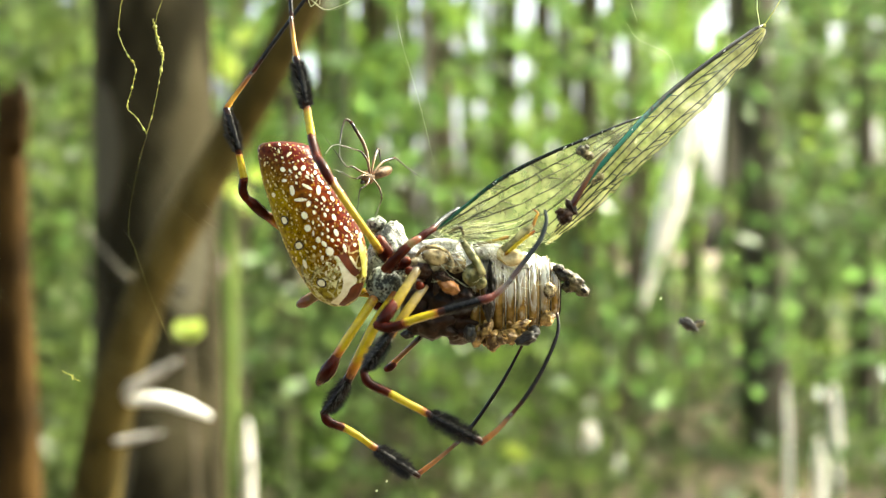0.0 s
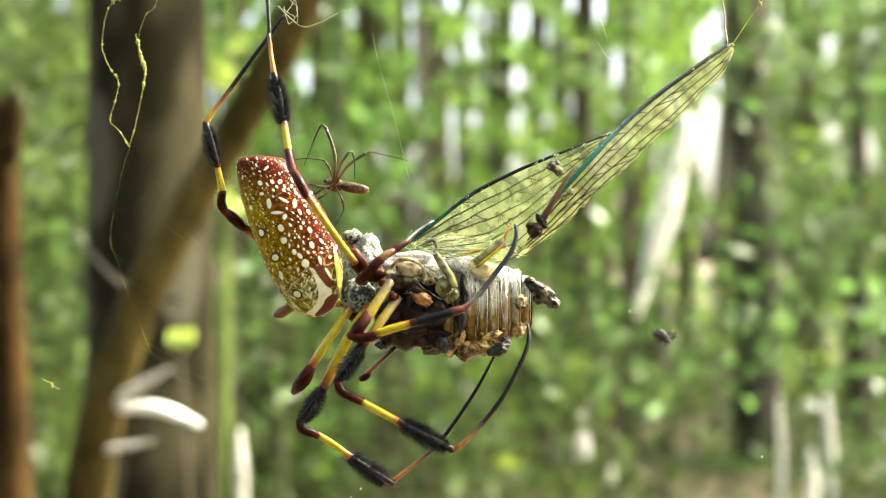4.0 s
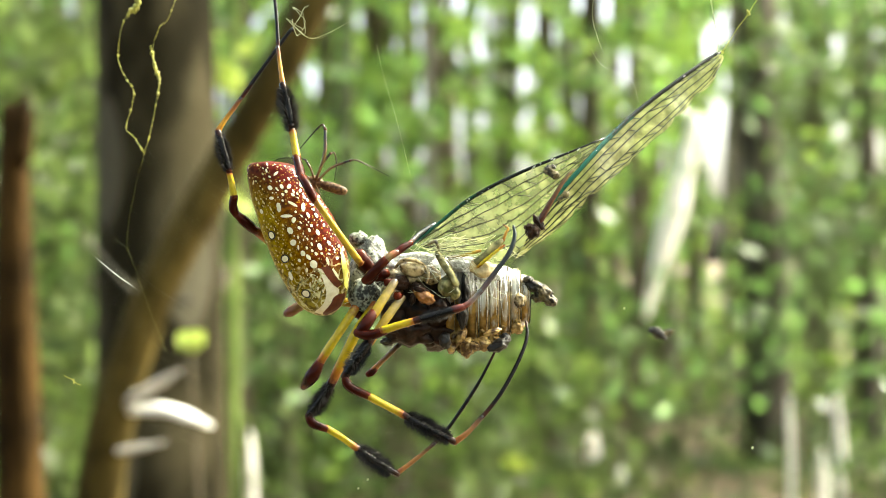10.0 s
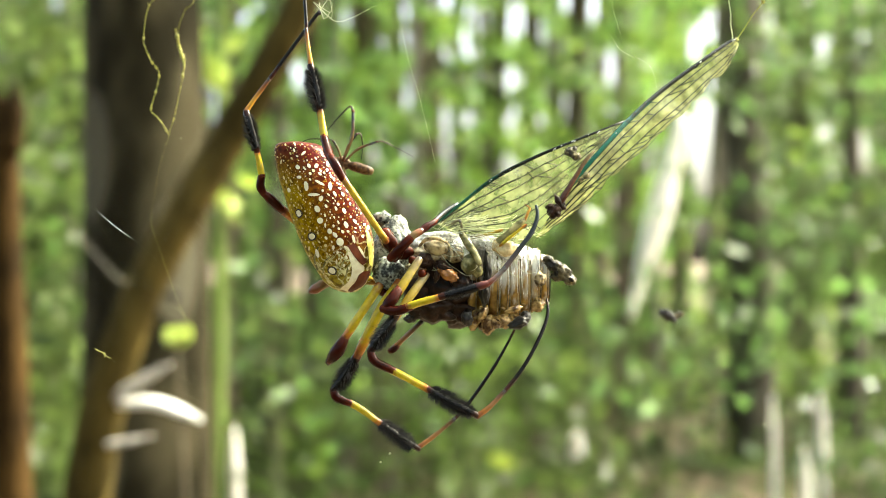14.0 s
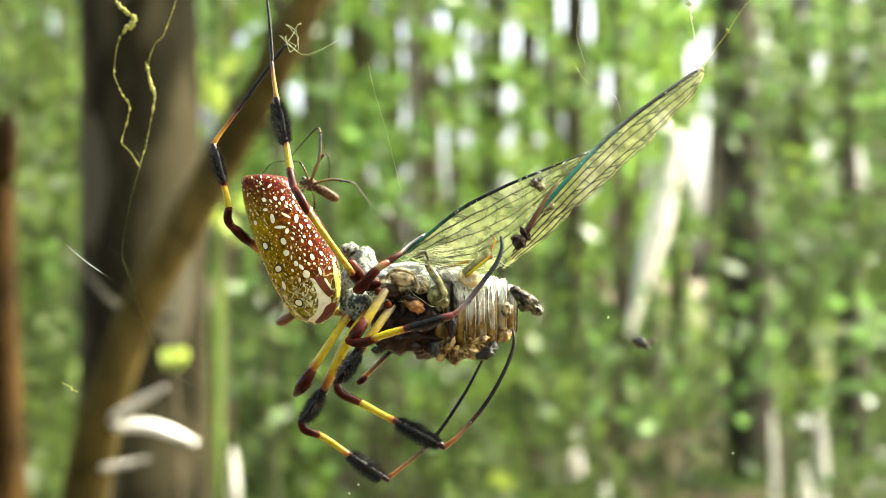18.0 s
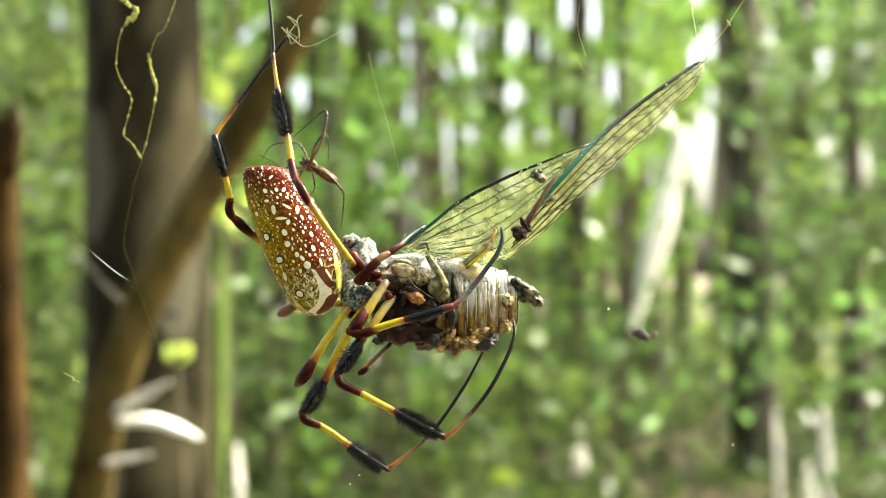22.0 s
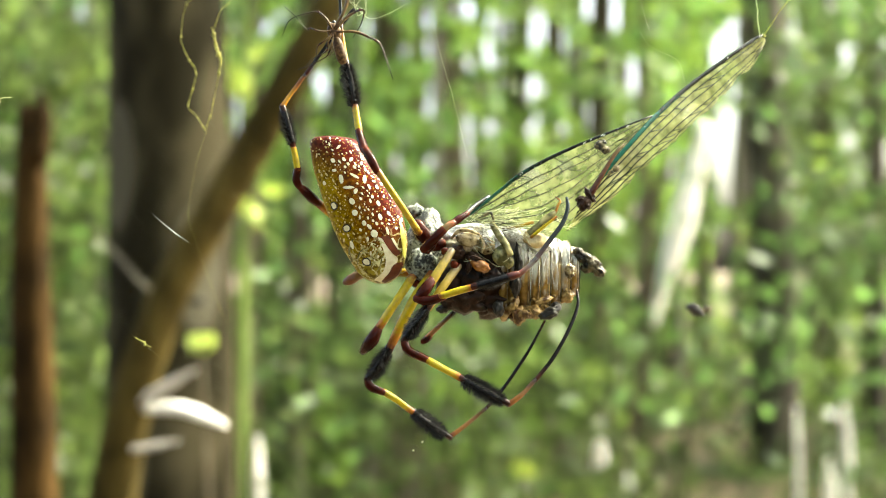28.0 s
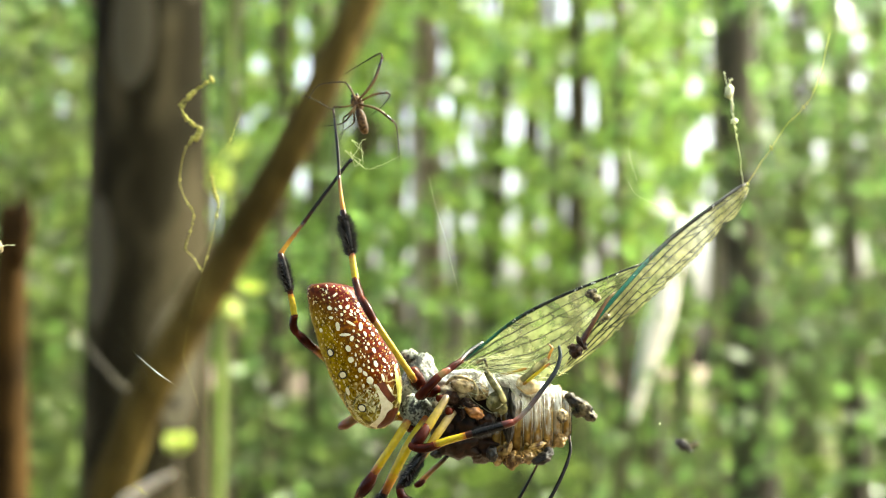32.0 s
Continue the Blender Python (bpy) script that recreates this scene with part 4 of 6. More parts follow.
def skin_strip(a, b, out):
    """A band on the skin between two lines of (s, w)."""
    bm = bmesh.new()
    rows = []
    for p in zip(*[[q.xy for q in smooth_line([(*e, 0) for e in x], 6)] for x in (a, b)]):
        rows.append([bm.verts.new(abdomen_at(*p[0].lerp(p[1], j / 4), out)) for j in range(5)])
    for r, q in zip(rows, rows[1:]):
        for j in range(4):
            bm.faces.new((r[j], r[j + 1], q[j + 1], q[j]))
    bmesh.ops.recalc_face_normals(bm, faces=bm.faces)
    return bm


PALEYELLOW = surface("pale yellow squiggle", (0.4, 0.36, 0.12), (0.66, 0.62, 0.33), 0.0006, 0.45)
CRESCENT = surface("brown crescent", (0.07, 0.012, 0.004), (0.14, 0.03, 0.008), 0.0006, 0.4, 0.00003)
YELLOWBAND = surface("yellow band", (0.55, 0.48, 0.06), (0.8, 0.74, 0.2), 0.0006, 0.4)
part("crescent", skin_strip([(0.909, 0.64), (0.921, 0.44), (0.958, 0.20), (0.995, -0.57)], [(0.917, 0.93), (0.956, 0.93), (0.996, 0.77), (1.008, -0.49)], 0.1), CRESCENT, abdomen, "brown crescent on the cream front end")
part("cheek_band", skin_strip([(0.717, 0.23), (0.805, 0.36), (0.871, 0.59)], [(0.727, 0.45), (0.800, 0.58), (0.860, 0.77)], 0.14), CRESCENT, abdomen, "brown streak beside the yellow band")
part("cream_band", skin_strip([(0.714, 0.14), (0.807, 0.20), (0.887, 0.18), (0.938, -0.08), (0.964, -0.74)], [(0.728, 0.24), (0.837, 0.45), (0.895, 0.67), (0.960, 0.32), (1.000, -0.57)], 0.07), CREAM, abdomen, "cream white front band")
part("cream_streak", skin_strip([(0.749, 0.51), (0.786, 0.56), (0.831, 0.66)], [(0.749, 0.56), (0.787, 0.63), (0.829, 0.68)], 0.17), CREAM, abdomen)
part("side_band", skin_strip([(0.640, 0.86), (0.756, 0.79), (0.871, 0.81)], [(0.642, 0.88), (0.778, 0.93), (0.898, 0.93)], 0.17), YELLOWBAND, abdomen, "yellow band along the flank")
for k, line in enumerate(([(0.884, -0.88), (0.866, -0.32), (0.801, 0.01)], [(0.927, -0.88), (0.910, -0.18), (0.837, 0.14)], [(0.833, -0.80), (0.775, -0.58), (0.742, -0.30)], [(0.805, -0.91), (0.736, -0.83), (0.668, -0.55)])):
    a = [(s, w - 0.035) for s, w in line]
    b = [(s, w + 0.035) for s, w in line]
    part("scribble", skin_strip(a, b, 0.1), OLIVE, abdomen)
rnd = random.Random(12)
for k in range(16):  # pale squiggles over the front third
    s0, w0 = rnd.uniform(0.74, 0.95), rnd.uniform(-0.8, 0.25)
    a = rnd.uniform(-1.2, 1.2)
    line = [(s0 + 0.013 * q * math.cos(a), w0 + 0.07 * q * math.sin(a) + 0.04 * math.sin(q * 1.6 + k)) for q in (-1.5, -0.5, 0.5, 1.5)]
    part("squiggle", skin_strip([(s, w - 0.022) for s, w in line], [(s, w + 0.022) for s, w in line], 0.1), PALEYELLOW, abdomen)
part("spinneret", blob(bmesh.new(), (-17.4, 155, 13.1), (0.9, 0.9, 0.4), 0.1), DARKCHITIN, spider, "dark spinnerets at the tip")

part("cephalothorax", blob(bmesh.new(), (-7.2, 157, -1.3), (2.8, 2.8, 4.8), 0.16, 0.4, 12, 1.0, 4), CARAPACE, spider, "silvery grey carapace flecked with black")
part("head", blob(bmesh.new(), (-8.5, 158, 3.3), (1.4, 1.4, 1.2), 0.4, 0.3, 0, 2.0), CARAPACE, spider, "crinkled silvery grey patch of the carapace")
part("head_lobe", blob(bmesh.new(), (-6.6, 158, 2.7), (1.15, 1.1, 1.0), 0.1, 0.4, 0, 3.0), GREYBEAD, spider, "smooth slate-grey knob of the head")
part("sternum", blob(bmesh.new(), (-7.4, 154, -4.3), (2.3, 1.6, 2.4), 0.2, 0.35, 30, 4.0, 4), CARAPACE, spider, "pale grey underside with black flecks")
for p, q, r in (((-8.2, 151, 1.4), (-6.5, 152, -1.5), 1.15), ((-7, 150, -2.3), (-5.5, 149.5, -0.5), 0.95), ((-6, 152, -1.8), (-4.3, 152, -1.2), 0.9), ((-8.4, 152, 1.4), (-7.6, 151, -0.2), 0.8), ((-4.3, 149, -2.5), (-3.1, 151, -2.4), 0.7), ((-3, 149, -4.2), (-2.3, 151, -4.7), 0.7), ((-8.4, 154, -7.2), (-8.1, 155, -5.4), 0.7)):
    segment("coxa", (p, q), [r * 0.8, r, r * 0.7], MAROON, spider, steps=6)
part("chelicera", blob(bmesh.new(), (-3.4, 154, -6.8), (2.2, 1.6, 2.2), 0.2, 0.4, 20, 6.0), DARKCHITIN, spider, "dark brown jaws sunk in the prey")


def leg(label, pieces, brushes=()):
    """pieces: (name, points, radii, material); the first one carries the rest."""
    root = None
    for name, pts, radii, material in pieces:
        ob = segment(name if root else "leg", pts, radii, material, root or spider, "" if root else label)
        root = root or ob
    for k, (name, pts, radii, _) in enumerate(pieces):
        if name in ("patella", "femur_end", "metatarsus", "tibia", "knee"):
            tagged(brush(pts, radii[1], 0.26, 46, 90 + k, root, "short fine hairs"), kind="stuff")
    for pts, core, hair, count, seed in brushes:
        brush(pts, core, hair, count, seed, root)
    return root


leg("long foreleg, yellow with a black bristle brush, held straight up", [
    ("femur", [(-7.7, 149, 0), (-10.2, 145.5, 3.8), (-13.2, 144.5, 8.2)], [0.5, 0.46, 0.44, 0.44, 0.46], OLDYELLOW),
    ("femur_end", [(-13.2, 144.5, 8), (-14, 144.6, 9.6), (-15.1, 146, 11.3)], [0.48, 0.62, 0.66, 0.56], MAROON),
    ("patella", [(-15, 145.8, 11), (-15.6, 147.5, 12.5), (-16.1, 148.6, 14.1)], [0.55, 0.62, 0.56, 0.5], MAROON),
    ("tibia", [(-16, 148.6, 13.9), (-16.4, 149, 15.9), (-16.7, 149.2, 17.7)], [0.5, 0.5, 0.46, 0.46], YELLOW),
    ("tibia_end", [(-16.7, 149.2, 17.4), (-17.3, 149.3, 20.5), (-18, 149.3, 23.8)], [0.45, 0.52, 0.56, 0.55, 0.48], BLACK),
    ("metatarsus", [(-17.9, 149.3, 23.4), (-18.3, 149.5, 26), (-18.7, 150, 28.9)], [0.42, 0.3, 0.27, 0.24], ORANGE),
    ("tarsus", [(-18.6, 150, 28.5), Vector((-18.6, 150, 28.5)).lerp(Vector((-19.7, 152, 38.9)), 0.5) + Vector((0.1, 0, 0)), (-19.7, 152, 38.9)], [0.25, 0.24, 0.22, 0.16], BLACK)],
    [([(-16.7, 149.2, 17.4), (-17.3, 149.3, 20.5), (-17.9, 149.3, 23.1)], 0.5, 1.60, 1092, 1)])
leg("long foreleg, black bristle brush, reaching up beside the abdomen", [
    ("femur", [(-8.3, 158, -0.5), (-13.8, 161, 0.4), (-19.5, 159, 2.2), (-22.6, 155, 4.7)], [0.6, 0.6, 0.6, 0.62], YELLOW),
    ("femur_end", [(-22.4, 155.2, 4.4), (-23.5, 154, 5.5), (-24.7, 153.4, 6.7)], [0.55, 0.72, 0.72, 0.5], MAROON),
    ("patella", [(-24.7, 153.4, 6.5), (-25.2, 153.2, 7.7), (-25, 153, 9.3)], [0.5, 0.66, 0.56, 0.52], MAROON),
    ("tibia", [(-25, 153, 8.9), (-25.3, 152.9, 10.7), (-25.7, 152.8, 12.5)], [0.48, 0.47, 0.42, 0.42], YELLOW),
    ("tibia_end", [(-25.6, 152.8, 12.2), (-26.4, 152.8, 14.9), (-27.2, 152.9, 18)], [0.42, 0.56, 0.62, 0.6, 0.45], BLACK),
    ("metatarsus", [(-27.2, 152.9, 17.9), (-26.4, 153, 19.2), (-24, 153.2, 22.5)], [0.42, 0.33, 0.3, 0.28], ORANGE),
    ("tarsus", [(-24.2, 153.2, 22.2), (-20.9, 153.6, 26.9), (-17.5, 154, 31.7), (-17.2, 154.2, 31.6)], [0.28, 0.27, 0.25, 0.18], BLACK)],
    [([(-25.7, 152.8, 12.5), (-26.4, 152.8, 14.9), (-27, 152.9, 17.4)], 0.45, 1.17, 936, 2)])
leg("short brown leg end showing under the abdomen", [
    ("femur", [(-9.2, 159, -5.6), (-13, 160, -5.2), (-15.9, 158, -5.5), (-17.4, 156, -6.2)], [0.6, 0.6, 0.6, 0.62], YELLOW),
    ("knee", [(-14.3, 158, -4.9), (-16.2, 156.5, -5.6), (-17.6, 156, -6.4), (-18.6, 156.5, -6.9)], [0.6, 0.7, 0.72, 0.74, 0.5], RUSTKNEE)])
leg("yellow leg with a dark club-shaped knee", [
    ("femur", [(-8.7, 153, -5.9), (-11.3, 152, -9.9), (-13.6, 152, -13.4)], [0.62, 0.56, 0.58, 0.6], YELLOW),
    ("femur_end", [(-13.4, 152, -13.1), (-14.5, 152, -15), (-15.9, 153.5, -16.7)], [0.6, 0.85, 0.95, 0.8, 0.4], MAROON),
    ("shin", [(-15.5, 154, -16.4), (-16, 160, -16.7), (-16.2, 168, -16.8)], [0.5, 0.45, 0.3], MAROON)],
    [([(-13.9, 152, -13.9), (-14.7, 152, -15.3)], 0.55, 0.66, 364, 3)])
leg("short rust-red leg end under the prey", [
    ("metatarsus", [(-6.9, 159, -15), (-5.7, 159, -13.8), (-2.9, 158, -11.1)], [0.42, 0.38, 0.35, 0.32], RUSTLEG),
    ("knuckle", [(-7.6, 159, -15.5), (-7, 159, -15.2), (-6.4, 159, -14.7)], [0.4, 0.55, 0.42], MAROON)])
leg("banded hind leg with two black bristle brushes", [
    ("femur", [(-6, 153, -5.4), (-8.9, 152.5, -9.9), (-11.9, 153, -15.9)], [0.66, 0.72, 0.74, 0.7, 0.62], YELLOW),
    ("femur_end", [(-11.6, 153, -15.3), (-13.2, 153.5, -18.2), (-15.3, 154, -20.7)], [0.62, 0.75, 0.75, 0.5], BLACK),
    ("patella", [(-15.1, 154, -20.2), (-14.7, 154, -21.5), (-12.8, 154.5, -22.4)], [0.5, 0.66, 0.62, 0.5], MAROON),
    ("tibia", [(-13, 154.5, -22.2), (-10.9, 155.2, -23.6), (-8.8, 156, -25.3)], [0.5, 0.48, 0.45, 0.48], YELLOW),
    ("tibia_end", [(-9.1, 156, -25), (-6.3, 157.5, -27.3), (-3.3, 159, -29.4)], [0.48, 0.56, 0.6, 0.52, 0.42], BLACK),
    ("metatarsus", [(-3.6, 159, -29.3), (-1.2, 159.5, -27.6), (1.9, 160, -25.1)], [0.38, 0.33, 0.28, 0.26], RUSTLEG),
    ("tarsus", [(1.6, 160, -25.4), (4, 160, -22.7), (7.7, 159, -17.1), (10.2, 158, -12.3)], [0.26, 0.27, 0.25, 0.17], BLACK)],
    [([(-12.2, 153, -16.1), (-13.4, 153.5, -18.3), (-14.7, 154, -20.2)], 0.6, 1.42, 988, 4), ([(-8.8, 156, -25.3), (-6.3, 157.5, -27.3), (-4.3, 158.6, -29)], 0.55, 1.60, 1092, 5)])
leg("banded leg with black brushes, curving under the prey", [
    ("femur", [(-2.3, 150, -4.4), (-4.3, 148, -7.1), (-6.5, 147.5, -10.3)], [0.6, 0.6, 0.58, 0.56], PALELEG),
    ("femur_end", [(-6, 147.5, -9.3), (-8, 147, -12.1), (-9.8, 147, -14.8)], [0.58, 0.72, 0.75, 0.5], BLACK),
    ("patella", [(-9.7, 147, -14.4), (-9.1, 147, -15.9), (-6.5, 147, -17.2)], [0.5, 0.64, 0.62, 0.5], MAROON),
    ("tibia", [(-6.9, 147, -17), (-4.5, 147, -18.3), (-1.9, 147, -19.7)], [0.5, 0.5, 0.46, 0.5], YELLOW),
    ("tibia_end", [(-2.2, 147, -19.5), (1, 147, -21.3), (4.6, 147, -23.1)], [0.5, 0.58, 0.62, 0.56, 0.48], BLACK),
    ("metatarsus", [(4.4, 147, -23.2), (6.2, 147, -21.9), (8.2, 147.5, -19.8)], [0.42, 0.36, 0.32, 0.28], RUSTLEG),
    ("tarsus", [(8, 147.5, -20.1), (10.6, 148, -16.9), (12.9, 149, -12.9), (14.1, 150, -9.9), (14.1, 151, -7.7)], [0.29, 0.28, 0.27, 0.24, 0.15], BLACK)],
    [([(-6.7, 147.5, -10.5), (-8.1, 147, -12.3), (-9.2, 147, -14)], 0.6, 1.31, 884, 6), ([(-1.8, 147, -19.8), (1, 147, -21.3), (3.8, 147, -22.8)], 0.6, 1.51, 1196, 7)])
leg("banded leg folded at the knee and laid across the prey", [
    ("femur", [(-3.2, 149, -2.3), (-4.8, 147.5, -4.8), (-6.5, 146.5, -7.5)], [0.55, 0.62, 0.62, 0.62], PALELEG),
    ("femur_end", [(-5.8, 147, -6.2), (-6.9, 146, -7.8), (-7.9, 146, -9.2)], [0.6, 0.85, 0.8, 0.55], MAROON),
    ("patella", [(-8.2, 146, -8.8), (-6.4, 145.5, -9.2), (-4.2, 145, -8.5)], [0.55, 0.72, 0.66, 0.52], MAROON),
    ("tibia", [(-4.8, 145, -8.6), (-2.7, 144.5, -7.9), (-0.2, 144, -7.2)], [0.52, 0.5, 0.48, 0.5], YELLOW),
    ("tibia_end", [(-0.6, 144, -7.3), (2.3, 144, -6.5), (4.9, 144, -5.8)], [0.5, 0.6, 0.58, 0.5], BLACK),
    ("knuckle", [(4.1, 144, -6), (5.8, 144, -5.5)], [0.52, 0.56, 0.44], REDJOINT),
    ("metatarsus", [(5.2, 144, -5.8), (6.7, 144, -4.8), (8, 144, -3.4)], [0.42, 0.36, 0.32], ASHLEG),
    ("tarsus", [(7.7, 144, -3.8), (9.7, 144.5, -1.2), (11.5, 145, 1.2), (12.3, 145.5, 3.3), (12.2, 146, 4.8)], [0.34, 0.33, 0.31, 0.28, 0.2], SLATE)],
    [([(-0, 144, -7.1), (2, 144, -6.6), (4.1, 144, -6)], 0.45, 0.85, 780, 8)])
leg("red-brown leg reaching to the wing root", [
    ("femur", [(-7.2, 149, -2.3), (-5.8, 148, -0.9), (-4.3, 148, 0.6)], [0.6, 0.72, 0.68, 0.55], MAROON),
    ("tibia", [(-4.7, 148, 0.2), (-3.8, 148, 1), (-2.9, 148.5, 1.5)], [0.5, 0.5, 0.48], RUSTKNEE),
    ("tibia_end", [(-3.2, 148.4, 1.3), (-2.3, 149, 2), (-1.1, 150, 2.8)], [0.48, 0.56, 0.42], MAROON),
    ("tarsus", [(-1.3, 150, 2.7), (0, 152, 4), (2, 154, 5.4)], [0.34, 0.34, 0.26], SLATE)])

# ---- the cicada ----
cicada = thing("cicada", Vector((5.4, 156, -6.2)) * MM + Vector((0, 0, EYE)), "half-eaten cicada wrapped in white silk, green-veined wings spread", "insect")
RINGS = (
    ((3.4, 158, -6.1), (4.9, 158, -6.1), 6.07),
    ((4.8, 158, -5.9), (6.4, 158, -6), 6.21),
    ((6.3, 158, -5.8), (7.9, 158, -5.8), 6.14),
    ((7.8, 158, -5.7), (9.3, 158, -5.7), 5.93),
    ((9.2, 158, -5.5), (10.8, 158, -5.5), 5.50),
    ((10.7, 158, -5.4), (12.3, 158, -5.4), 5.08),
    ((12.2, 158, -5.2), (13.7, 158, -5.2), 4.52),
    ((13.5, 158, -5.1), (15, 158, -5.1), 3.53),)
for k, (p, q, r) in enumerate(RINGS):
    p, q = Vector(p), Vector(q)
    bm = tube(bmesh.new(), [p.lerp(q, t) for t in (0, 0.12, 0.3, 0.5, 0.7, 0.88, 1)], [r * 0.86, r * 0.94, r * 0.98, r * 0.99, r * 0.97, r * 0.93, r * 0.84], 40, 0.72, 0.05)
    seg = part("abdomen_ring", bm, RINGSKIN, cicada, "tan ring of the abdomen, its back filmed with silk")
    bm = tube(bmesh.new(), [p.lerp(q, t) for t in (0.7, 0.75, 0.83, 0.88)], [r * 0.8, r * 0.995, r * 1.0, r * 0.8], 40, 0.73, 0.045)
    part("rim", bm, TAN, seg, "pale hind rim")
    # dark band that widens the groove's shade by colour
    part("groove_shade", tube(bmesh.new(), [p.lerp(q, t) for t in (0.92, 0.94, 1.05, 1.07)], [r * 0.6, r * 0.93, r * 0.93, r * 0.6], 32, 0.72), HUSK, seg, "dark band painting the shade between two rings")
    rr = random.Random(k)
    for _ in range(4):  # silk drawn down over the ring
        along, a0, a1 = rr.uniform(0.1, 0.95), rr.uniform(0.6, 1.1), rr.uniform(-0.5, 0.5)
        pts = [p.lerp(q, along + rr.uniform(-0.12, 0.12)) + Vector((0, -math.cos(a) * 0.74, math.sin(a))) * r * 1.02 for a in (a0, a0 * 0.66 + a1 * 0.34, a0 * 0.33 + a1 * 0.67, a1)]
        segment("silk_strand", pts, [0.09, 0.06, 0.02], SILK, cicada, sides=5)
    for _ in range(3):
        a = rr.uniform(-3.0, -2.2)
        w = Vector((0, -math.cos(a + 1.57) * 0.72, math.sin(a + 1.57))) * r * 0.96
        bm = blob(bmesh.new(), p.lerp(q, rr.uniform(0.2, 0.7)) + w, (rr.uniform(0.2, 0.5), 0.25, rr.uniform(0.2, 0.5)), 0.4, 0.4, rr.uniform(0, 90), rr.uniform(0, 9), 2)
        part("scale", bm, GOLDCHITIN, seg)


def lumps(name, material, label, rows, rough=0.3):
    for k, (at, size, turn) in enumerate(rows):
        part(name, blob(bmesh.new(), at, size, rough, 0.32, turn, k * 1.7 + len(name), 4), material, cicada, label)


lumps("thorax", DARKCHITIN, "dark brown thorax", (((0.4, 156, -5.5), (4.6, 3.6, 4.4), 0), ((-1.4, 155, -8.9), (3.6, 2.8, 2.2), 8), ((2.2, 157, -9.5), (3.2, 3, 2.4), 0)))
lumps("thorax_plate", PALECHITIN, "pale ridged thorax plate", (((-2.8, 153, -1.5), (1.5, 1.3, 1.2), 0), ((-3.6, 155, -4.4), (1.6, 1.5, 1.8), 0)))
lumps("thorax_plate", TANGLOSS, "glossy tan thorax plate", (((-1.0, 151, -0.7), (1.7, 1.3, 1.15), 10), ((-0.9, 151.8, -2.0), (1.5, 1.0, 0.8), 0), ((1.5, 152, -1.6), (1.3, 1.3, 1.2), 30)), 0.14)
# solid dark lumps put where the gaps between plates lie in shade
lumps("thorax_hollow", DARKCHITIN, "dark lump painting the shade between the thorax plates", (((-2.6, 151, -2.5), (1.2, 0.9, 1.0), 0), ((-0.3, 150.9, -3.2), (1.0, 0.8, 0.8), 0), ((2.4, 151.6, -5.6), (1.3, 1.2, 1.3), 0)))
lumps("thorax_lobe", OLIVE, "glossy olive chitin lobe", (((3.6, 150.7, -3.0), (1.2, 1.0, 1.4), 12), ((4.6, 151.2, -3.9), (0.8, 0.9, 0.9), 0)), 0.1)
# black lumps for the shaded gap between thorax and rings
lumps("thorax_fold", PITCH, "dark lump painting the shaded gap behind the thorax", (((6.1, 152.6, -3.6), (0.55, 1.4, 2.2), -4), ((5.7, 152.6, -6.8), (0.7, 1.2, 1.8), 0)))
lumps("coxa_lobe", AMBER, "glossy amber leg base", (((0.8, 149.5, -4.5), (1.25, 0.85, 0.85), 28), ((-0.1, 150.0, -3.9), (0.9, 0.7, 0.7), 40)), 0.2)
lumps("coxa_cap", DARKCHITIN, "dark cap of the amber leg base", (((0.2, 149.6, -3.5), (1.0, 0.7, 0.4), 15), ((-0.9, 149.9, -4.6), (0.4, 0.5, 0.9), 10)))
lumps("hind_coxa", CREAMCHITIN, "pale yellow leg base", (((8.6, 150.8, -0.9), (1.45, 1.1, 1.05), -10), ((7.3, 150.9, -0.3), (0.7, 0.7, 1.0), 20)), 0.1)
lumps("belly_crust", GOLDCHITIN, "crumbled golden belly scales", (((4.3, 155, -10.6), (1.2, 1.4, 1.5), 15), ((6.2, 155, -11.4), (1.1, 1.4, 1.3), -10), ((8.4, 155, -11.0), (1.5, 1.4, 1.0), 8), ((5.4, 154, -9.9), (0.7, 1.0, 1.3), 25), ((9.6, 151.9, -9.2), (1.2, 0.5, 0.45), -18), ((10.1, 156, -10.6), (0.9, 1.4, 0.8), 0), ((7.3, 154, -11.2), (0.8, 1.0, 0.7), 0), ((13.2, 156, -8.6), (1.0, 1.2, 1.1), 0)))
lumps("scorched_piece", PITCH, "blackened remains", (((10.5, 153.5, -11.1), (1.5, 0.9, 0.8), -25), ((11.4, 154, -10.3), (0.7, 0.7, 0.8), 0), ((3.3, 153, -10.4), (0.8, 0.7, 1.1), 0), ((-4.5, 155, -10.6), (0.9, 0.8, 0.6), 0)))
lumps("end_lobe", TANGLOSS, "glossy tan lobe at the end of the abdomen", (((13.5, 154.5, -5.1), (0.75, 0.8, 0.95), 10),), 0.35)
lumps("tail_husk", TAILHUSK, "dry shrivelled tail husk", (((15.6, 156, -3.2), (1.3, 1.0, 0.8), 20), ((16.7, 156, -4.1), (1.4, 1.0, 1.0), 35), ((17.7, 156, -5.1), (1.1, 0.8, 0.75), 35), ((16, 156.5, -4.7), (0.9, 0.8, 0.7), 0), ((14.7, 156, -2.3), (0.7, 0.7, 0.5), 0)))
lumps("silk_wrap", SILK, "white wrapping silk", (((-1, 154, 0.6), (3.0, 1.8, 0.9), -4), ((5.7, 153.8, -0.1), (2.6, 1.8, 1.0), 2), ((9.2, 155.0, -1.6), (2.0, 1.6, 0.9), 8), ((-3.5, 153.5, -0.2), (1.2, 1.1, 0.8), 0)), 0.2)


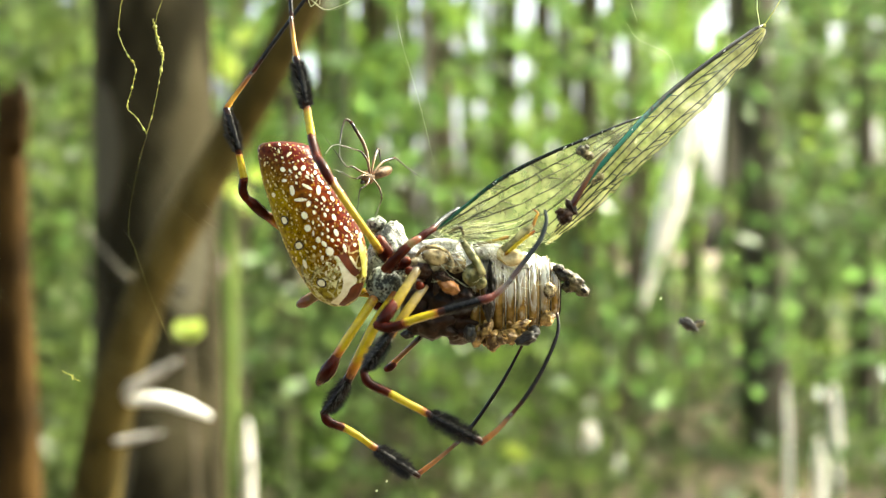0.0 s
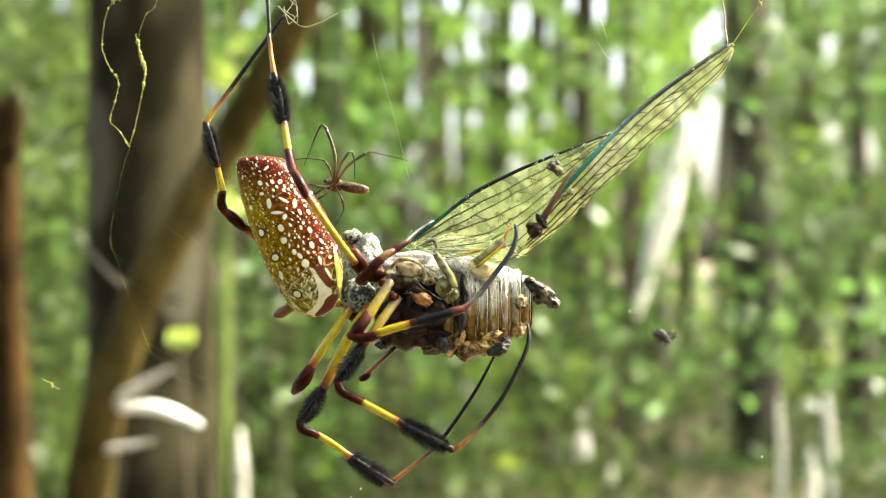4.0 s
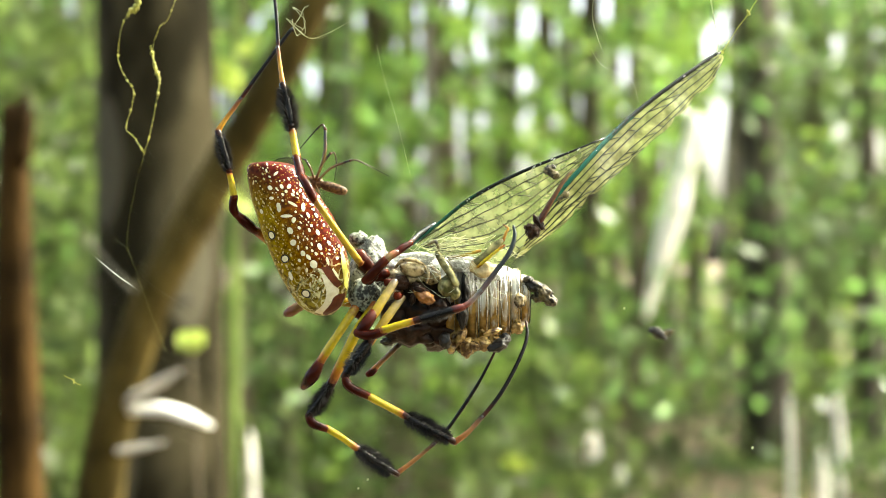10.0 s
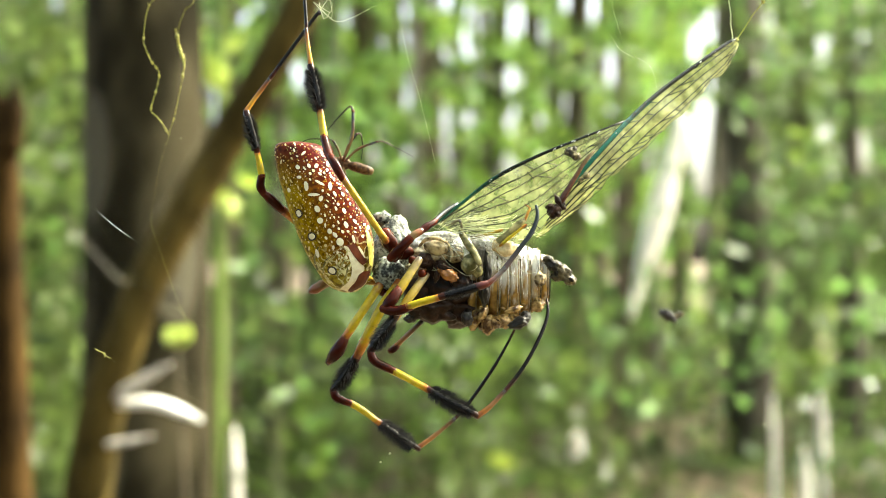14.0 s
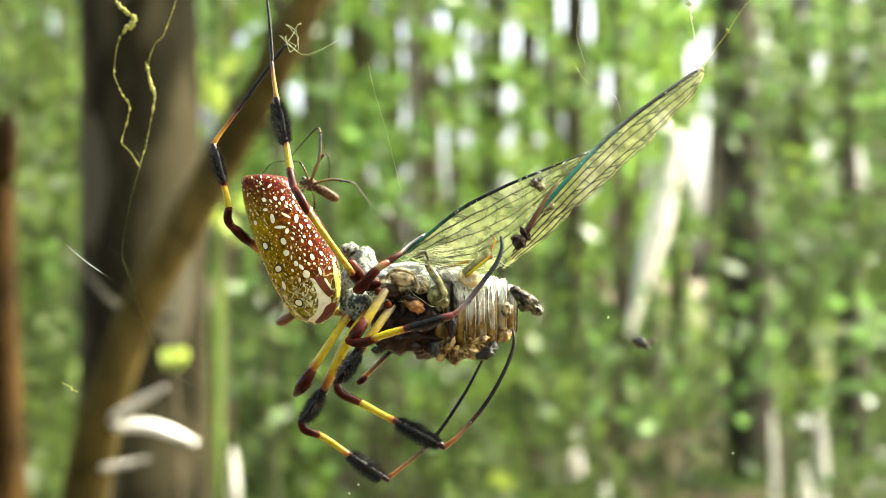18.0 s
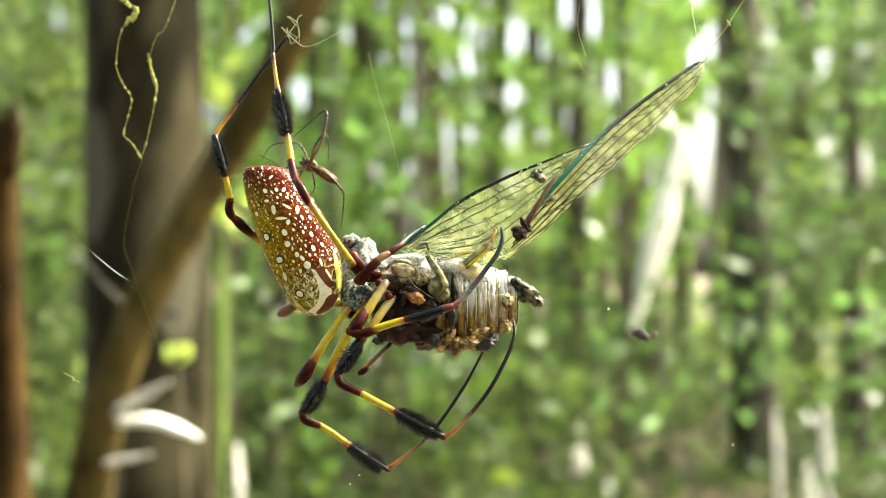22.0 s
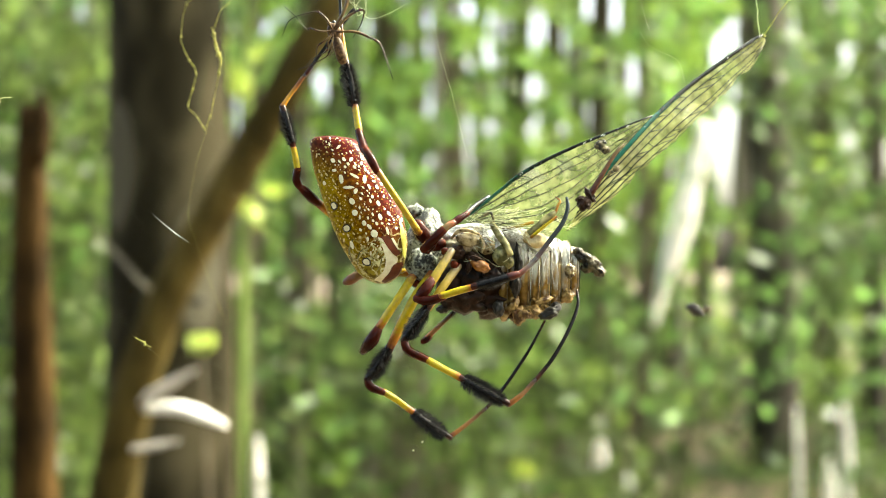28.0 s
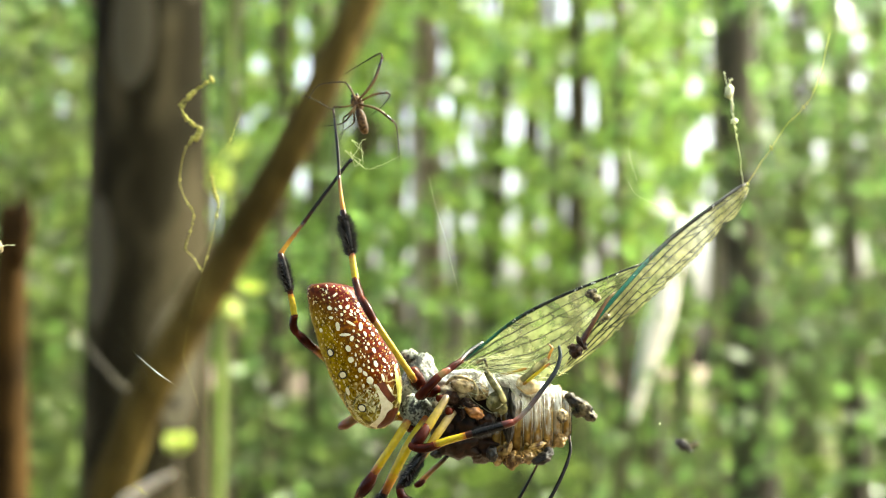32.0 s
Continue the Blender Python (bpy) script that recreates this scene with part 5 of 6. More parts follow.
def silk_sheet(x0, x1, seed, low, high, lift):
    """A wrinkled, torn sheet of silk laid over the body's back, its lower edge hanging down in tongues."""
    bm = bmesh.new()
    nx, na = int((x1 - x0) * 9), 26
    grid = []
    for i in range(nx + 1):
        x = x0 + (x1 - x0) * i / nx
        r = float(np.interp(x, (-4, -1, 3, 6, 9, 12, 14.5), (4.4, 6.1, 6.3, 6.15, 5.7, 4.9, 3.4))) + lift
        squash, back = float(np.interp(x, (3, 7), (0.88, 0.74))), float(np.interp(x, (-4, 3, 7), (156.2, 157, 158)))
        edge = low + high * noise.noise(Vector((x * 0.45, seed, 0))) + 26 * noise.noise(Vector((x * 1.5, seed, 4)))
        row = []
        for k in range(na + 1):
            a = radians(edge + (105 - edge) * k / na)
            fold = 0.2 * noise.noise(Vector((x * 3.5, a * 0.7, seed))) + 0.1 * noise.noise(Vector((x * 8, a * 2, seed)))
            row.append(bm.verts.new((x + 0.1 * noise.noise(Vector((a * 3, x, seed))), back - math.cos(a) * (r + fold) * squash, -5.7 + math.sin(a) * (r + fold))))
        grid.append(row)
    for i in range(nx):
        for k in range(na):
            if noise.noise(Vector((i * 0.16, k * 0.09, seed))) + 0.6 * noise.noise(Vector((i * 0.5, k * 0.2, seed + 3))) > -0.05 + 0.3 * (k / na):
                continue
            bm.faces.new((grid[i][k], grid[i + 1][k], grid[i + 1][k + 1], grid[i][k + 1]))
    bmesh.ops.delete(bm, geom=[v for v in bm.verts if not v.link_faces], context="VERTS")
    part("silk_sheet", bm, SILK, cicada, "torn sheet of white wrapping silk")


silk_sheet(-3.6, 14, 1.0, 32, 22, 0.1)
silk_sheet(-3.2, 13.6, 5.0, 48, 30, 0.22)
silk_sheet(1.6, 13, 9.0, 40, 40, 0.3)
silk_sheet(5.0, 7.8, 17.0, 16, 20, 0.55)
for pts, r in (([(-3.3, 150.8, -0.6), (-2.4, 150.0, 0.3), (-0.9, 149.7, 0.5), (0.5, 150.2, -0.1)], 0.26), ([(0.6, 150.6, -0.2), (1.2, 150.2, -1.4), (0.9, 150.3, -2.6)], 0.22)):
    segment("thorax_ridge", pts, [r * 0.7, r, r * 1.1, r * 0.6], TANGLOSS, cicada, "raised rim of a thorax plate")
for label, pts, radii, material in (
        ("olive jointed leg", [(2.3, 151, 1.4), (3.6, 149.8, -0.6), (4.9, 149.5, -2.9)], [0.4, 0.58, 0.52, 0.45], OLIVE),
        ("pale olive jointed leg", [(7.5, 150.3, 0.1), (9.1, 150, 1.5), (10.9, 150, 3)], [0.5, 0.44, 0.46, 0.5, 0.36], OLIVE),
        ("orange-yellow shin", [(7.6, 149.8, -0.5), (9.4, 149.5, 1.0), (11.2, 149.6, 2.4)], [0.2, 0.24, 0.2, 0.16], YELLOW),
        ("thin yellow-green shin", [(3.8, 152, 0.6), (6, 152, 1.1), (8.1, 152, 1.7)], [0.25, 0.22, 0.2], PALELEG),
        ("hooked orange claw", [(11.0, 150, 2.9), (11.4, 150, 4.0), (11.7, 150.2, 4.6), (11.0, 150.5, 5.2)], [0.2, 0.18, 0.16, 0.06], ORANGE),
        ("small pale hook", [(1.1, 151, 2.5), (2.1, 150.5, 2.9), (2.6, 151, 1.7)], [0.2, 0.2, 0.16], HUSK)):
    segment("leg", pts, radii, material, cicada, label)


def wing(name, label, lead, trail, film, rows, cross, seed, edge, rag=0.0):
    """A wing between its leading and trailing edge: membrane, long veins and cross veins."""
    n, m = 90, 18
    a, b = smooth_line(lead, 12), smooth_line(trail, 12)

    def on(line, t):
        f = t * (len(line) - 1)
        k = min(int(f), len(line) - 2)
        return line[k].lerp(line[k + 1], f - k)

    def at(u, v, out=0.0):
        p = on(a, u).lerp(on(b, u), v * (1 - rag * v * v * max(0.0, 0.25 + noise.noise(Vector((u * 16, seed, 1))) + 0.6 * noise.noise(Vector((u * 45, seed, 2))))))
        return p + Vector((0, 0.35 * math.sin(v * 9 + u * 5) * math.sin(math.pi * v) + 0.45 * noise.noise(Vector((u * 9, v * 5, seed))) - out, 0))

    bm = bmesh.new()
    g = [[bm.verts.new(at(i / n, j / m)) for j in range(m + 1)] for i in range(n + 1)]
    for i in range(n):
        for j in range(m):
            bm.faces.new((g[i][j], g[i + 1][j], g[i + 1][j + 1], g[i][j + 1]))
    root = part(name, bm, film, cicada, label)
    for k, (v0, v1, u0, u1, r) in enumerate(rows):
        pts = [at(u0 + (u1 - u0) * t / 20, v0 + (v1 - v0) * t / 20 + (0.022 * math.sin(t * 0.33 + k * 2.3) + 0.008 * math.sin(t * 1.7 + k) if 1 < k < len(rows) - 1 else 0), 0.05) for t in range(21)]
        part("vein", tube(bmesh.new(), pts, [r * 1.05, r * 0.9, r * 0.6], 6), edge if k < 2 else VEIN, root, "green-black leading vein" if k < 2 else "")
    rr = random.Random(seed)
    bm = bmesh.new()
    for _ in range(cross):
        u, k = rr.uniform(0.12, 0.97), rr.randrange(len(rows) - 1)
        va = rows[k][0] + (rows[k][1] - rows[k][0]) * u
        vb = rows[k + 1][0] + (rows[k + 1][1] - rows[k + 1][0]) * u
        d = rr.uniform(0.015, 0.07)
        tube(bm, [at(u, va, 0.05), at(u + d * 0.55, (va + vb) / 2, 0.05), at(u + d, vb, 0.05)], [0.085, 0.06, 0.075], 4)
    tagged(part("vein_net", bm, VEIN, root, "net of fine dark veins"), kind="stuff")
    bm = bmesh.new()
    for _ in range(12):
        u = rr.uniform(0.25, 0.98)
        blob(bm, at(u, 0.0, 0.2) + Vector((rr.uniform(-0.1, 0.15), 0, rr.uniform(-0.2, 0.05))), (rr.uniform(0.05, 0.4), 0.08, rr.uniform(0.03, 0.08)), 0.4, 0.4, -40, rr.uniform(0, 9), 1)
    tagged(part("flecks", bm, SILK, root, "pale flecks along the leading vein"), kind="stuff")
    return root


wing("hind_wing", "clear yellow-green wing with dark veins", [(-1, 153, 2.6), (2.5, 153, 5.4), (6.8, 153, 8.8), (12.5, 153, 11.8), (18.9, 153, 14.4), (25.1, 154, 16.9)],
     [(2.2, 154, 1.1), (5.4, 154, 0.4), (10.4, 154, -0.1), (14.6, 153.5, 2.9), (18.9, 153, 8.7), (25.3, 154, 16.5)], FILM2,
     [(0.0, 0.0, 0, 1, 0.21), (0.03, 0.02, 0, 0.95, 0.11), (0.1, 0.2, 0.02, 0.97, 0.1), (0.22, 0.36, 0.02, 0.95, 0.09), (0.34, 0.5, 0.02, 0.93, 0.09), (0.46, 0.64, 0.02, 0.92, 0.09), (0.6, 0.78, 0.03, 0.9, 0.09), (0.75, 0.9, 0.04, 0.88, 0.09), (0.97, 0.99, 0, 0.98, 0.04)], 24, 11, TEALEDGE)
wing("fore_wing", "folded amber-green wing, thick teal leading vein", [(14.2, 152, 3.1), (15.8, 151, 5.7), (18.5, 151, 9.2), (22.3, 152, 13.5), (25.6, 154, 17), (30.4, 157, 21.3), (35.9, 159, 25.4), (41, 161.5, 29), (42.6, 162, 29.8)],
     [(12.7, 154, 0.3), (16.4, 153, 2.7), (20.2, 152, 6), (23.7, 152, 9.2), (28.3, 154, 13.2), (32.7, 156, 17.2), (37.4, 159, 21.6), (41.5, 161, 25.9), (43.1, 162, 29)], FILM,
     [(0.0, 0.0, 0.15, 1, 0.33), (0.06, 0.05, 0.3, 0.98, 0.14), (0.2, 0.24, 0.02, 0.97, 0.11), (0.42, 0.5, 0.02, 0.96, 0.1), (0.66, 0.74, 0.04, 0.94, 0.1), (0.86, 0.9, 0.06, 0.95, 0.08), (0.99, 0.99, 0, 1, 0.035)], 40, 12, FOLDEDGE, 0.2)
lumps("stuck_joint", DARKCHITIN, "dark red-brown joint stuck on the wing", (((14.9, 149, 4.1), (0.9, 0.8, 0.95), 30), ((14.4, 149, 4.7), (0.6, 0.6, 0.5), 0), ((15.7, 149, 5.3), (0.5, 0.5, 1.2), -35)))
lumps("joint_crumb", HUSK, "pinkish crumb stuck on the wing", (((17.1, 149.5, 12.2), (0.7, 0.5, 0.6), 0), ((17.9, 149.5, 11.6), (0.6, 0.5, 0.5), 0), ((17.6, 149.5, 12.6), (0.4, 0.4, 0.4), 0), ((19.3, 149.5, 9), (0.45, 0.4, 0.5), 30), ((18.6, 149.5, 8.5), (0.35, 0.35, 0.3), 0)))
segment("leg", [(15.7, 149, 5.3), (17.5, 149, 8.4), (19.3, 149.5, 11.2), (20.4, 150, 12.4)], [0.5, 0.34, 0.28, 0.26, 0.14], BROWNSHIN, cicada, "brown shin lying along the wing")
rnd = random.Random(21)
for k in range(44):
    a = Vector((rnd.uniform(-3, 12), 152 + rnd.uniform(-2, 1), rnd.uniform(-4, 3)))
    b = a + Vector((rnd.uniform(0.6, 3), rnd.uniform(-1, 1), rnd.uniform(-2.5, 1.5)))
    segment("silk_strand", [a, a.lerp(b, 0.5) + Vector((0, -0.6, -0.4)), b], [0.03, 0.02], PALESILK, cicada, sides=4)

for k in range(70):  # silk drawn over the thorax
    a = Vector((-3.5, 151, 0.9)) + Vector((rnd.uniform(0, 11), rnd.uniform(-0.4, 0.4), rnd.uniform(-1.4, 0.2)))
    b = a + Vector((rnd.uniform(0.6, 3.2), rnd.uniform(-0.6, 0.2), rnd.uniform(-1.5, 0.2)))
    segment("silk_strand", [a, a.lerp(b, 0.5) + Vector((0, -0.3, rnd.uniform(-0.2, 0.4))), b], [0.02, 0.05, 0.02], SILK, cicada, sides=5)
for k in range(34):  # silk fibres over the wing root
    a = Vector((-0.7, 151, 2.7)) + Vector((rnd.uniform(0, 5), rnd.uniform(-0.5, 1), rnd.uniform(-2, 0.5)))
    b = a + Vector((rnd.uniform(2, 6), rnd.uniform(-0.5, 1), rnd.uniform(-0.6, 1.6)))
    segment("silk_strand", [a, a.lerp(b, 0.5) + Vector((0, -0.3, rnd.uniform(-0.4, 0.4))), b], [0.028, 0.02], PALESILK, cicada, sides=4)

# ---- the web ----
web = thing("orb_web", Vector((-6, 155, 32)) * MM + Vector((0, 0, EYE)), "golden orb web, torn, hung with silk tangles and crumbs", "spider web")


def thread(pts, r, material=GOLDSILK, crumbs=0, seed=0, label=""):
    line = smooth_line(pts, 8)
    rr = random.Random(seed)
    ob = part("thread", tube(bmesh.new(), [p + Vector((rr.uniform(-1, 1), 0, rr.uniform(-1, 1))) * r * 1.6 for p in line], [r, r * 0.9, r], 5), material, web, label)
    if crumbs:
        bm = bmesh.new()
        for _ in range(crumbs):
            blob(bm, rr.choice(line), (r * rr.uniform(1.4, 5.5), r * 2.4, r * rr.uniform(1.5, 9)), 0.4, 0.4, rr.uniform(-30, 30), rr.uniform(0, 9), 1)
        tagged(part("silk_crust", bm, material, ob, "yellow silk grains along the thread"), kind="stuff")


thread([(-42.4, 174, 48.1), (-44.8, 174, 45.7), (-46.1, 174, 43.4), (-45.3, 174, 41.4), (-43.5, 174, 40), (-44.8, 174, 38), (-45.8, 174, 36.1), (-46.3, 174, 31.3), (-45.1, 174, 28.3), (-43.9, 174, 26.3), (-44.5, 174, 23.1), (-45.1, 174, 20.6), (-43.7, 174, 19.1), (-42.4, 174, 16.9)], 0.042, crumbs=34, seed=1, label="kinked golden silk strand")
thread([(-36.5, 174, 43.4), (-38.7, 174, 37.4), (-40, 174, 36.1), (-41.1, 174, 32.5), (-40.7, 174, 29.6), (-40.1, 174, 27.7), (-40.3, 174, 25.6), (-40.8, 174, 23.1), (-41.5, 174, 19.7), (-42.4, 174, 16.9)], 0.03, crumbs=18, seed=2, label="kinked golden silk strand with crumbs")
thread([(-41.4, 174, 33.4), (-40.9, 174, 31), (-40.5, 174, 29.4), (-40, 174, 28.1), (-40.4, 174, 25.2)], 0.075, crumbs=16, seed=22, label="crusted golden silk")
thread([(-41.2, 174, 48.6), (-43.4, 174, 47.2), (-44.9, 174, 45.8), (-46.4, 174, 44.4), (-45.7, 174, 42.2), (-43.6, 174, 40.6), (-43.2, 174, 39.6), (-44.6, 174, 38.4)], 0.1, crumbs=26, seed=21, label="tangled clump of golden silk")
thread([(-42.2, 174, 17), (-43.7, 174, 11.8), (-45, 174, 3.7), (-44, 174, 0.1), (-42.2, 174, -5.2), (-40, 174, -10.8), (-39, 174, -13.4)], 0.007, crumbs=3, seed=3)
thread([(42.3, 162, 29.5), (41, 162, 39.6), (39.6, 162, 47.1)], 0.07, PALESILK, 5, 4)
thread([(42.8, 162, 29.8), (48.7, 162, 38.5), (53.3, 162, 44), (56.2, 162, 53.4)], 0.07, GOLDSILK, 6, 5)
thread([(41, 162, 39.6), (40.3, 162, 45.3), (40.6, 162, 46.2)], 0.16, PALESILK, 4, 6)
thread([(-5.9, 155, 30), (-4.9, 155, 25.4), (-3.2, 155, 19.7), (-1.1, 155, 11)], 0.012, PALESILK, 3, 7)
thread([(-16.5, 155, 31.4), (-13.5, 155, 30.8), (-10.4, 155, 32.7), (-8.2, 155, 33.1)], 0.007, PALESILK, 0, 8)
thread([(23.5, 156, 29.3), (25.1, 156, 27), (28.9, 156, 25.1), (30, 156, 21.9)], 0.009, PALESILK, 2, 9)
thread([(24, 156, 37.1), (23.7, 156, 33.6), (24.9, 156, 29.4)], 0.012, PALESILK, 2, 10)
thread([(-17.2, 154, 32.1), (-16, 154, 34), (-17.2, 154, 34.8), (-15.5, 154, 32.9), (-16.6, 154, 31), (-17.3, 154, 33.2)], 0.035, PALESILK, 0, 11, "silk tangle at the leg tip")
thread([(-16.8, 154, 32.1), (-15.5, 154, 31.2), (-15.8, 154, 34.4), (-15.1, 154, 35)], 0.03, PALESILK, 0, 12)
thread([(-15.9, 155, 32), (-18.2, 155, 33.5), (-15.3, 155, 30.9), (-13.2, 155, 31.2), (-10.3, 155, 32.6)], 0.025, PALESILK, 0, 13)
thread([(-46.5, 148, -14.3), (-44.3, 148, -15.7)], 0.05, GOLDSILK, 1, 15)
thread([(-6.7, 153, -0.7), (-1.8, 154, -1.8), (-10.5, 156, -5.5)], 0.03, PALESILK, 0, 16)
for at in ((46.8, 162, -26.3), (-8.7, 157, -30.9), (28, 157, -6.3), (-7.4, 157, -29.7)):
    part("crumb", blob(bmesh.new(), at, (0.16, 0.14, 0.2), 0.4, 0.4, 20, at[0], 1), PALESILK, web, "tiny pale crumb")
HUB = Vector((-4.3, 162, 42.3))
rnd = random.Random(77)
bm = bmesh.new()
for k in range(58):  # fine spiral lines in the lower part of the web
    r = 36 + k * 0.66 + rnd.uniform(-0.12, 0.12)
    for a0 in (212, 228, 246, 266):
        a0 += rnd.uniform(-6, 8)
        a1 = a0 + rnd.uniform(6, 26)
        w = rnd.choice((0.0007, 0.001, 0.0014, 0.0026)) * (0.4 if a0 < 222 else 0.8)
        pts = []
        for i in range(7):
            a = radians(a0 + (a1 - a0) * i / 6)
            rr = r * (1 + 0.002 * math.sin(i * 1.3 + k))
            pts.append(HUB + Vector((math.cos(a) * rr, math.sin(i) * 0.3, math.sin(a) * rr)))
        tube(bm, pts, [w * 0.6, w, w * 0.6], 3)
tagged(part("fine_threads", bm, PALESILK, web, "fine catching threads of the web"), kind="stuff")

fly = thing("fly_husk", Vector((39.1, 193, -12)) * MM + Vector((0, 0, EYE)), "small black fly husk caught in the web", "insect")
part("body", blob(bmesh.new(), (38.8, 193, -11.8), (1.6, 0.9, 0.85), 0.5, 0.3, 28, 1.0), PITCH, fly)
part("head", blob(bmesh.new(), (37.9, 193, -11.4), (0.5, 0.5, 0.45), 0.4, 0.3, 0, 3.0), PITCH, fly)
part("wing", blob(bmesh.new(), (40.4, 193, -11.8), (1.2, 0.2, 0.6), 0.2, 0.4, -25, 2.0), HUSK, fly, "tattered dull wing")
part("leg", tube(bmesh.new(), [(39.1, 193, -12.3), (39.7, 193, -13.2), (39.3, 193, -13.6)], [0.1, 0.07], 5), BLACK, fly)
bit = thing("husk", Vector((-67.5, 152, 18.6)) * MM + Vector((0, 0, EYE)), "tiny tan insect husk on a thread", "insect")
part("body", blob(bmesh.new(), (-67.6, 152, 18.6), (0.9, 0.7, 0.9), 0.3, 0.4, 20, 1.0), HUSK, bit)
part("leg", tube(bmesh.new(), [(-67.5, 152, 18.6), (-66.2, 152, 19), (-65.1, 152, 19)], [0.05, 0.04], 5), PALESILK, bit)

# a glint travelling on a thread, put in as a short keyed white strand
me = bpy.data.meshes.new("thread_glint")
bm = tube(bmesh.new(), smooth_line([(-0.0026, 0, 0.0021), (-0.001, 0, 0.0007), (0.0009, 0, -0.0008), (0.0024, 0, -0.0018)], 4), [0.000006, 0.000026, 0.000034, 0.000008], 6)
bm.to_mesh(me)
bm.free()
me.materials.append(GLINT)
glint = tagged(new("thread_glint", me), "moving glint on a web thread, built as a short white strand", "silk thread")

# ---- the male ----
male = thing("male_spider", (0, 0, 0), "tiny brown male spider with thin banded legs climbing on the web", "spider")


def local(name, bm, material, parent, label=""):
    for v in bm.verts:
        v.co *= MM
    me = bpy.data.meshes.new(name)
    bm.to_mesh(me)
    bm.free()
    me.materials.append(material)
    for p in me.polygons:
        p.use_smooth = True
    ob = new(name, me)
    ob.parent = parent
    if label:
        ob["label"] = label
    return ob


local("cephalothorax", blob(bmesh.new(), (0, 0, 0), (1.3, 0.95, 0.65), 0.1), MALEBODY, male, "red-brown head part")
local("abdomen", tube(bmesh.new(), smooth_line([(-0.7, 0, 0.1), (-2.0, 0, 0.25), (-3.4, 0, 0.2), (-4.4, 0, 0.0)], 4), [0.35, 0.68, 0.74, 0.74, 0.7, 0.5], 12, rough=0.15), MALEBODY, male, "slender brown abdomen")
for sgn in (-1, 1):
    local("palp", blob(bmesh.new(), (1.25, 0.35 * sgn, -0.1), (0.38, 0.26, 0.26), 0.1), PITCH, male, "dark palp")
# legs: upper and lower part in the plane of the leg, thickness, then the way it points (seconds, degrees up from the right)
MALELEGS = (
    (((0.3, 0), (4.0, -0.5), (7.6, 0.2)), ((7.6, 0.2), (8.1, 0.9), (5.9, 2.3), (3.0, 3.8)), 1.25, ((0, 106), (1, 95), (3, 102), (6, 78), (14, 77), (19, 77), (21, 65), (25, 82), (28, 72), (32, 60))),
    (((0.3, 0), (2.6, 0.3), (4.6, 0)), ((4.6, 0), (4.9, -0.5), (3.4, -1.5), (1.4, -2.2)), 1.0, ((0, 66), (3, 70), (6, 60), (14, 64), (25, 68), (28, 40), (32, 20))),
    (((0.3, 0), (3.0, 0.6), (5.8, 0.2)), ((5.8, 0.2), (6.6, -0.2), (8.0, -2.2), (9.4, -4.4)), 1.0, ((0, 35), (3, 48), (6, 30), (14, 30), (17, 5), (19, -3), (21, -38), (25, -43), (28, -14), (32, -28))),
    (((0.3, 0), (1.9, -0.2), (3.4, 0)), ((3.4, 0), (4.0, 0.8), (5.1, 3.7), (3.9, 6.1)), 0.8, ((0, 108), (3, 112), (14, 112), (23, 116), (25, 126), (28, 128), (32, 118))),
    (((0.3, 0), (1.8, 0.3), (3.3, 0)), ((3.3, 0), (3.8, 0.2), (5.6, -1.4), (7.4, -2.6)), 0.7, ((0, 165), (3, 178), (14, 190), (25, 186), (28, 172), (32, 190))),
    (((0.3, 0), (1.8, 0.2), (3.2, 0)), ((3.2, 0), (3.7, -0.3), (5.0, -1.9), (6.2, -3.6)), 0.7, ((0, -62), (3, -66), (14, -80), (25, -74), (28, -104), (32, -122))),
    (((0.3, 0), (1.6, 0.2), (2.8, 0)), ((2.8, 0), (3.3, 0.2), (4.6, 1.2), (6.0, 1.6)), 0.65, ((0, 228), (3, 222), (14, 214), (25, 208), (28, 222), (32, 230))),
    (((0.3, 0), (1.5, -0.2), (2.7, 0)), ((2.7, 0), (3.2, -0.3), (4.4, -1.5), (5.6, -2.0)), 0.65, ((0, 198), (3, 204), (14, 236), (25, 232), (28, 250), (32, 262))))
male_legs = []
for upper, lower, thick, ways in MALELEGS:
    rise = [0.5, 0.75, 0.5, 0.2, -0.2]
    up3 = [(x, y, rise[k]) for k, (x, y) in enumerate(upper)]
    low3 = [(x, y, rise[min(k + 2, 4)]) for k, (x, y) in enumerate(lower)]
    lg = local("leg", tube(bmesh.new(), smooth_line(up3, 5), [0.15 * thick, 0.21 * thick, 0.16 * thick], 8), MALELEG, male, "thin leg banded orange-brown and black")
    local("knee", blob(bmesh.new(), up3[-1], (0.21 * thick, 0.2 * thick, 0.2 * thick), 0.1), BLACK, lg)
    local("shin", tube(bmesh.new(), smooth_line(low3, 5), [0.15 * thick, 0.12 * thick, 0.08 * thick, 0.035], 7), MALESHIN, lg, "thin dark shin")
    male_legs.append((lg, ways))


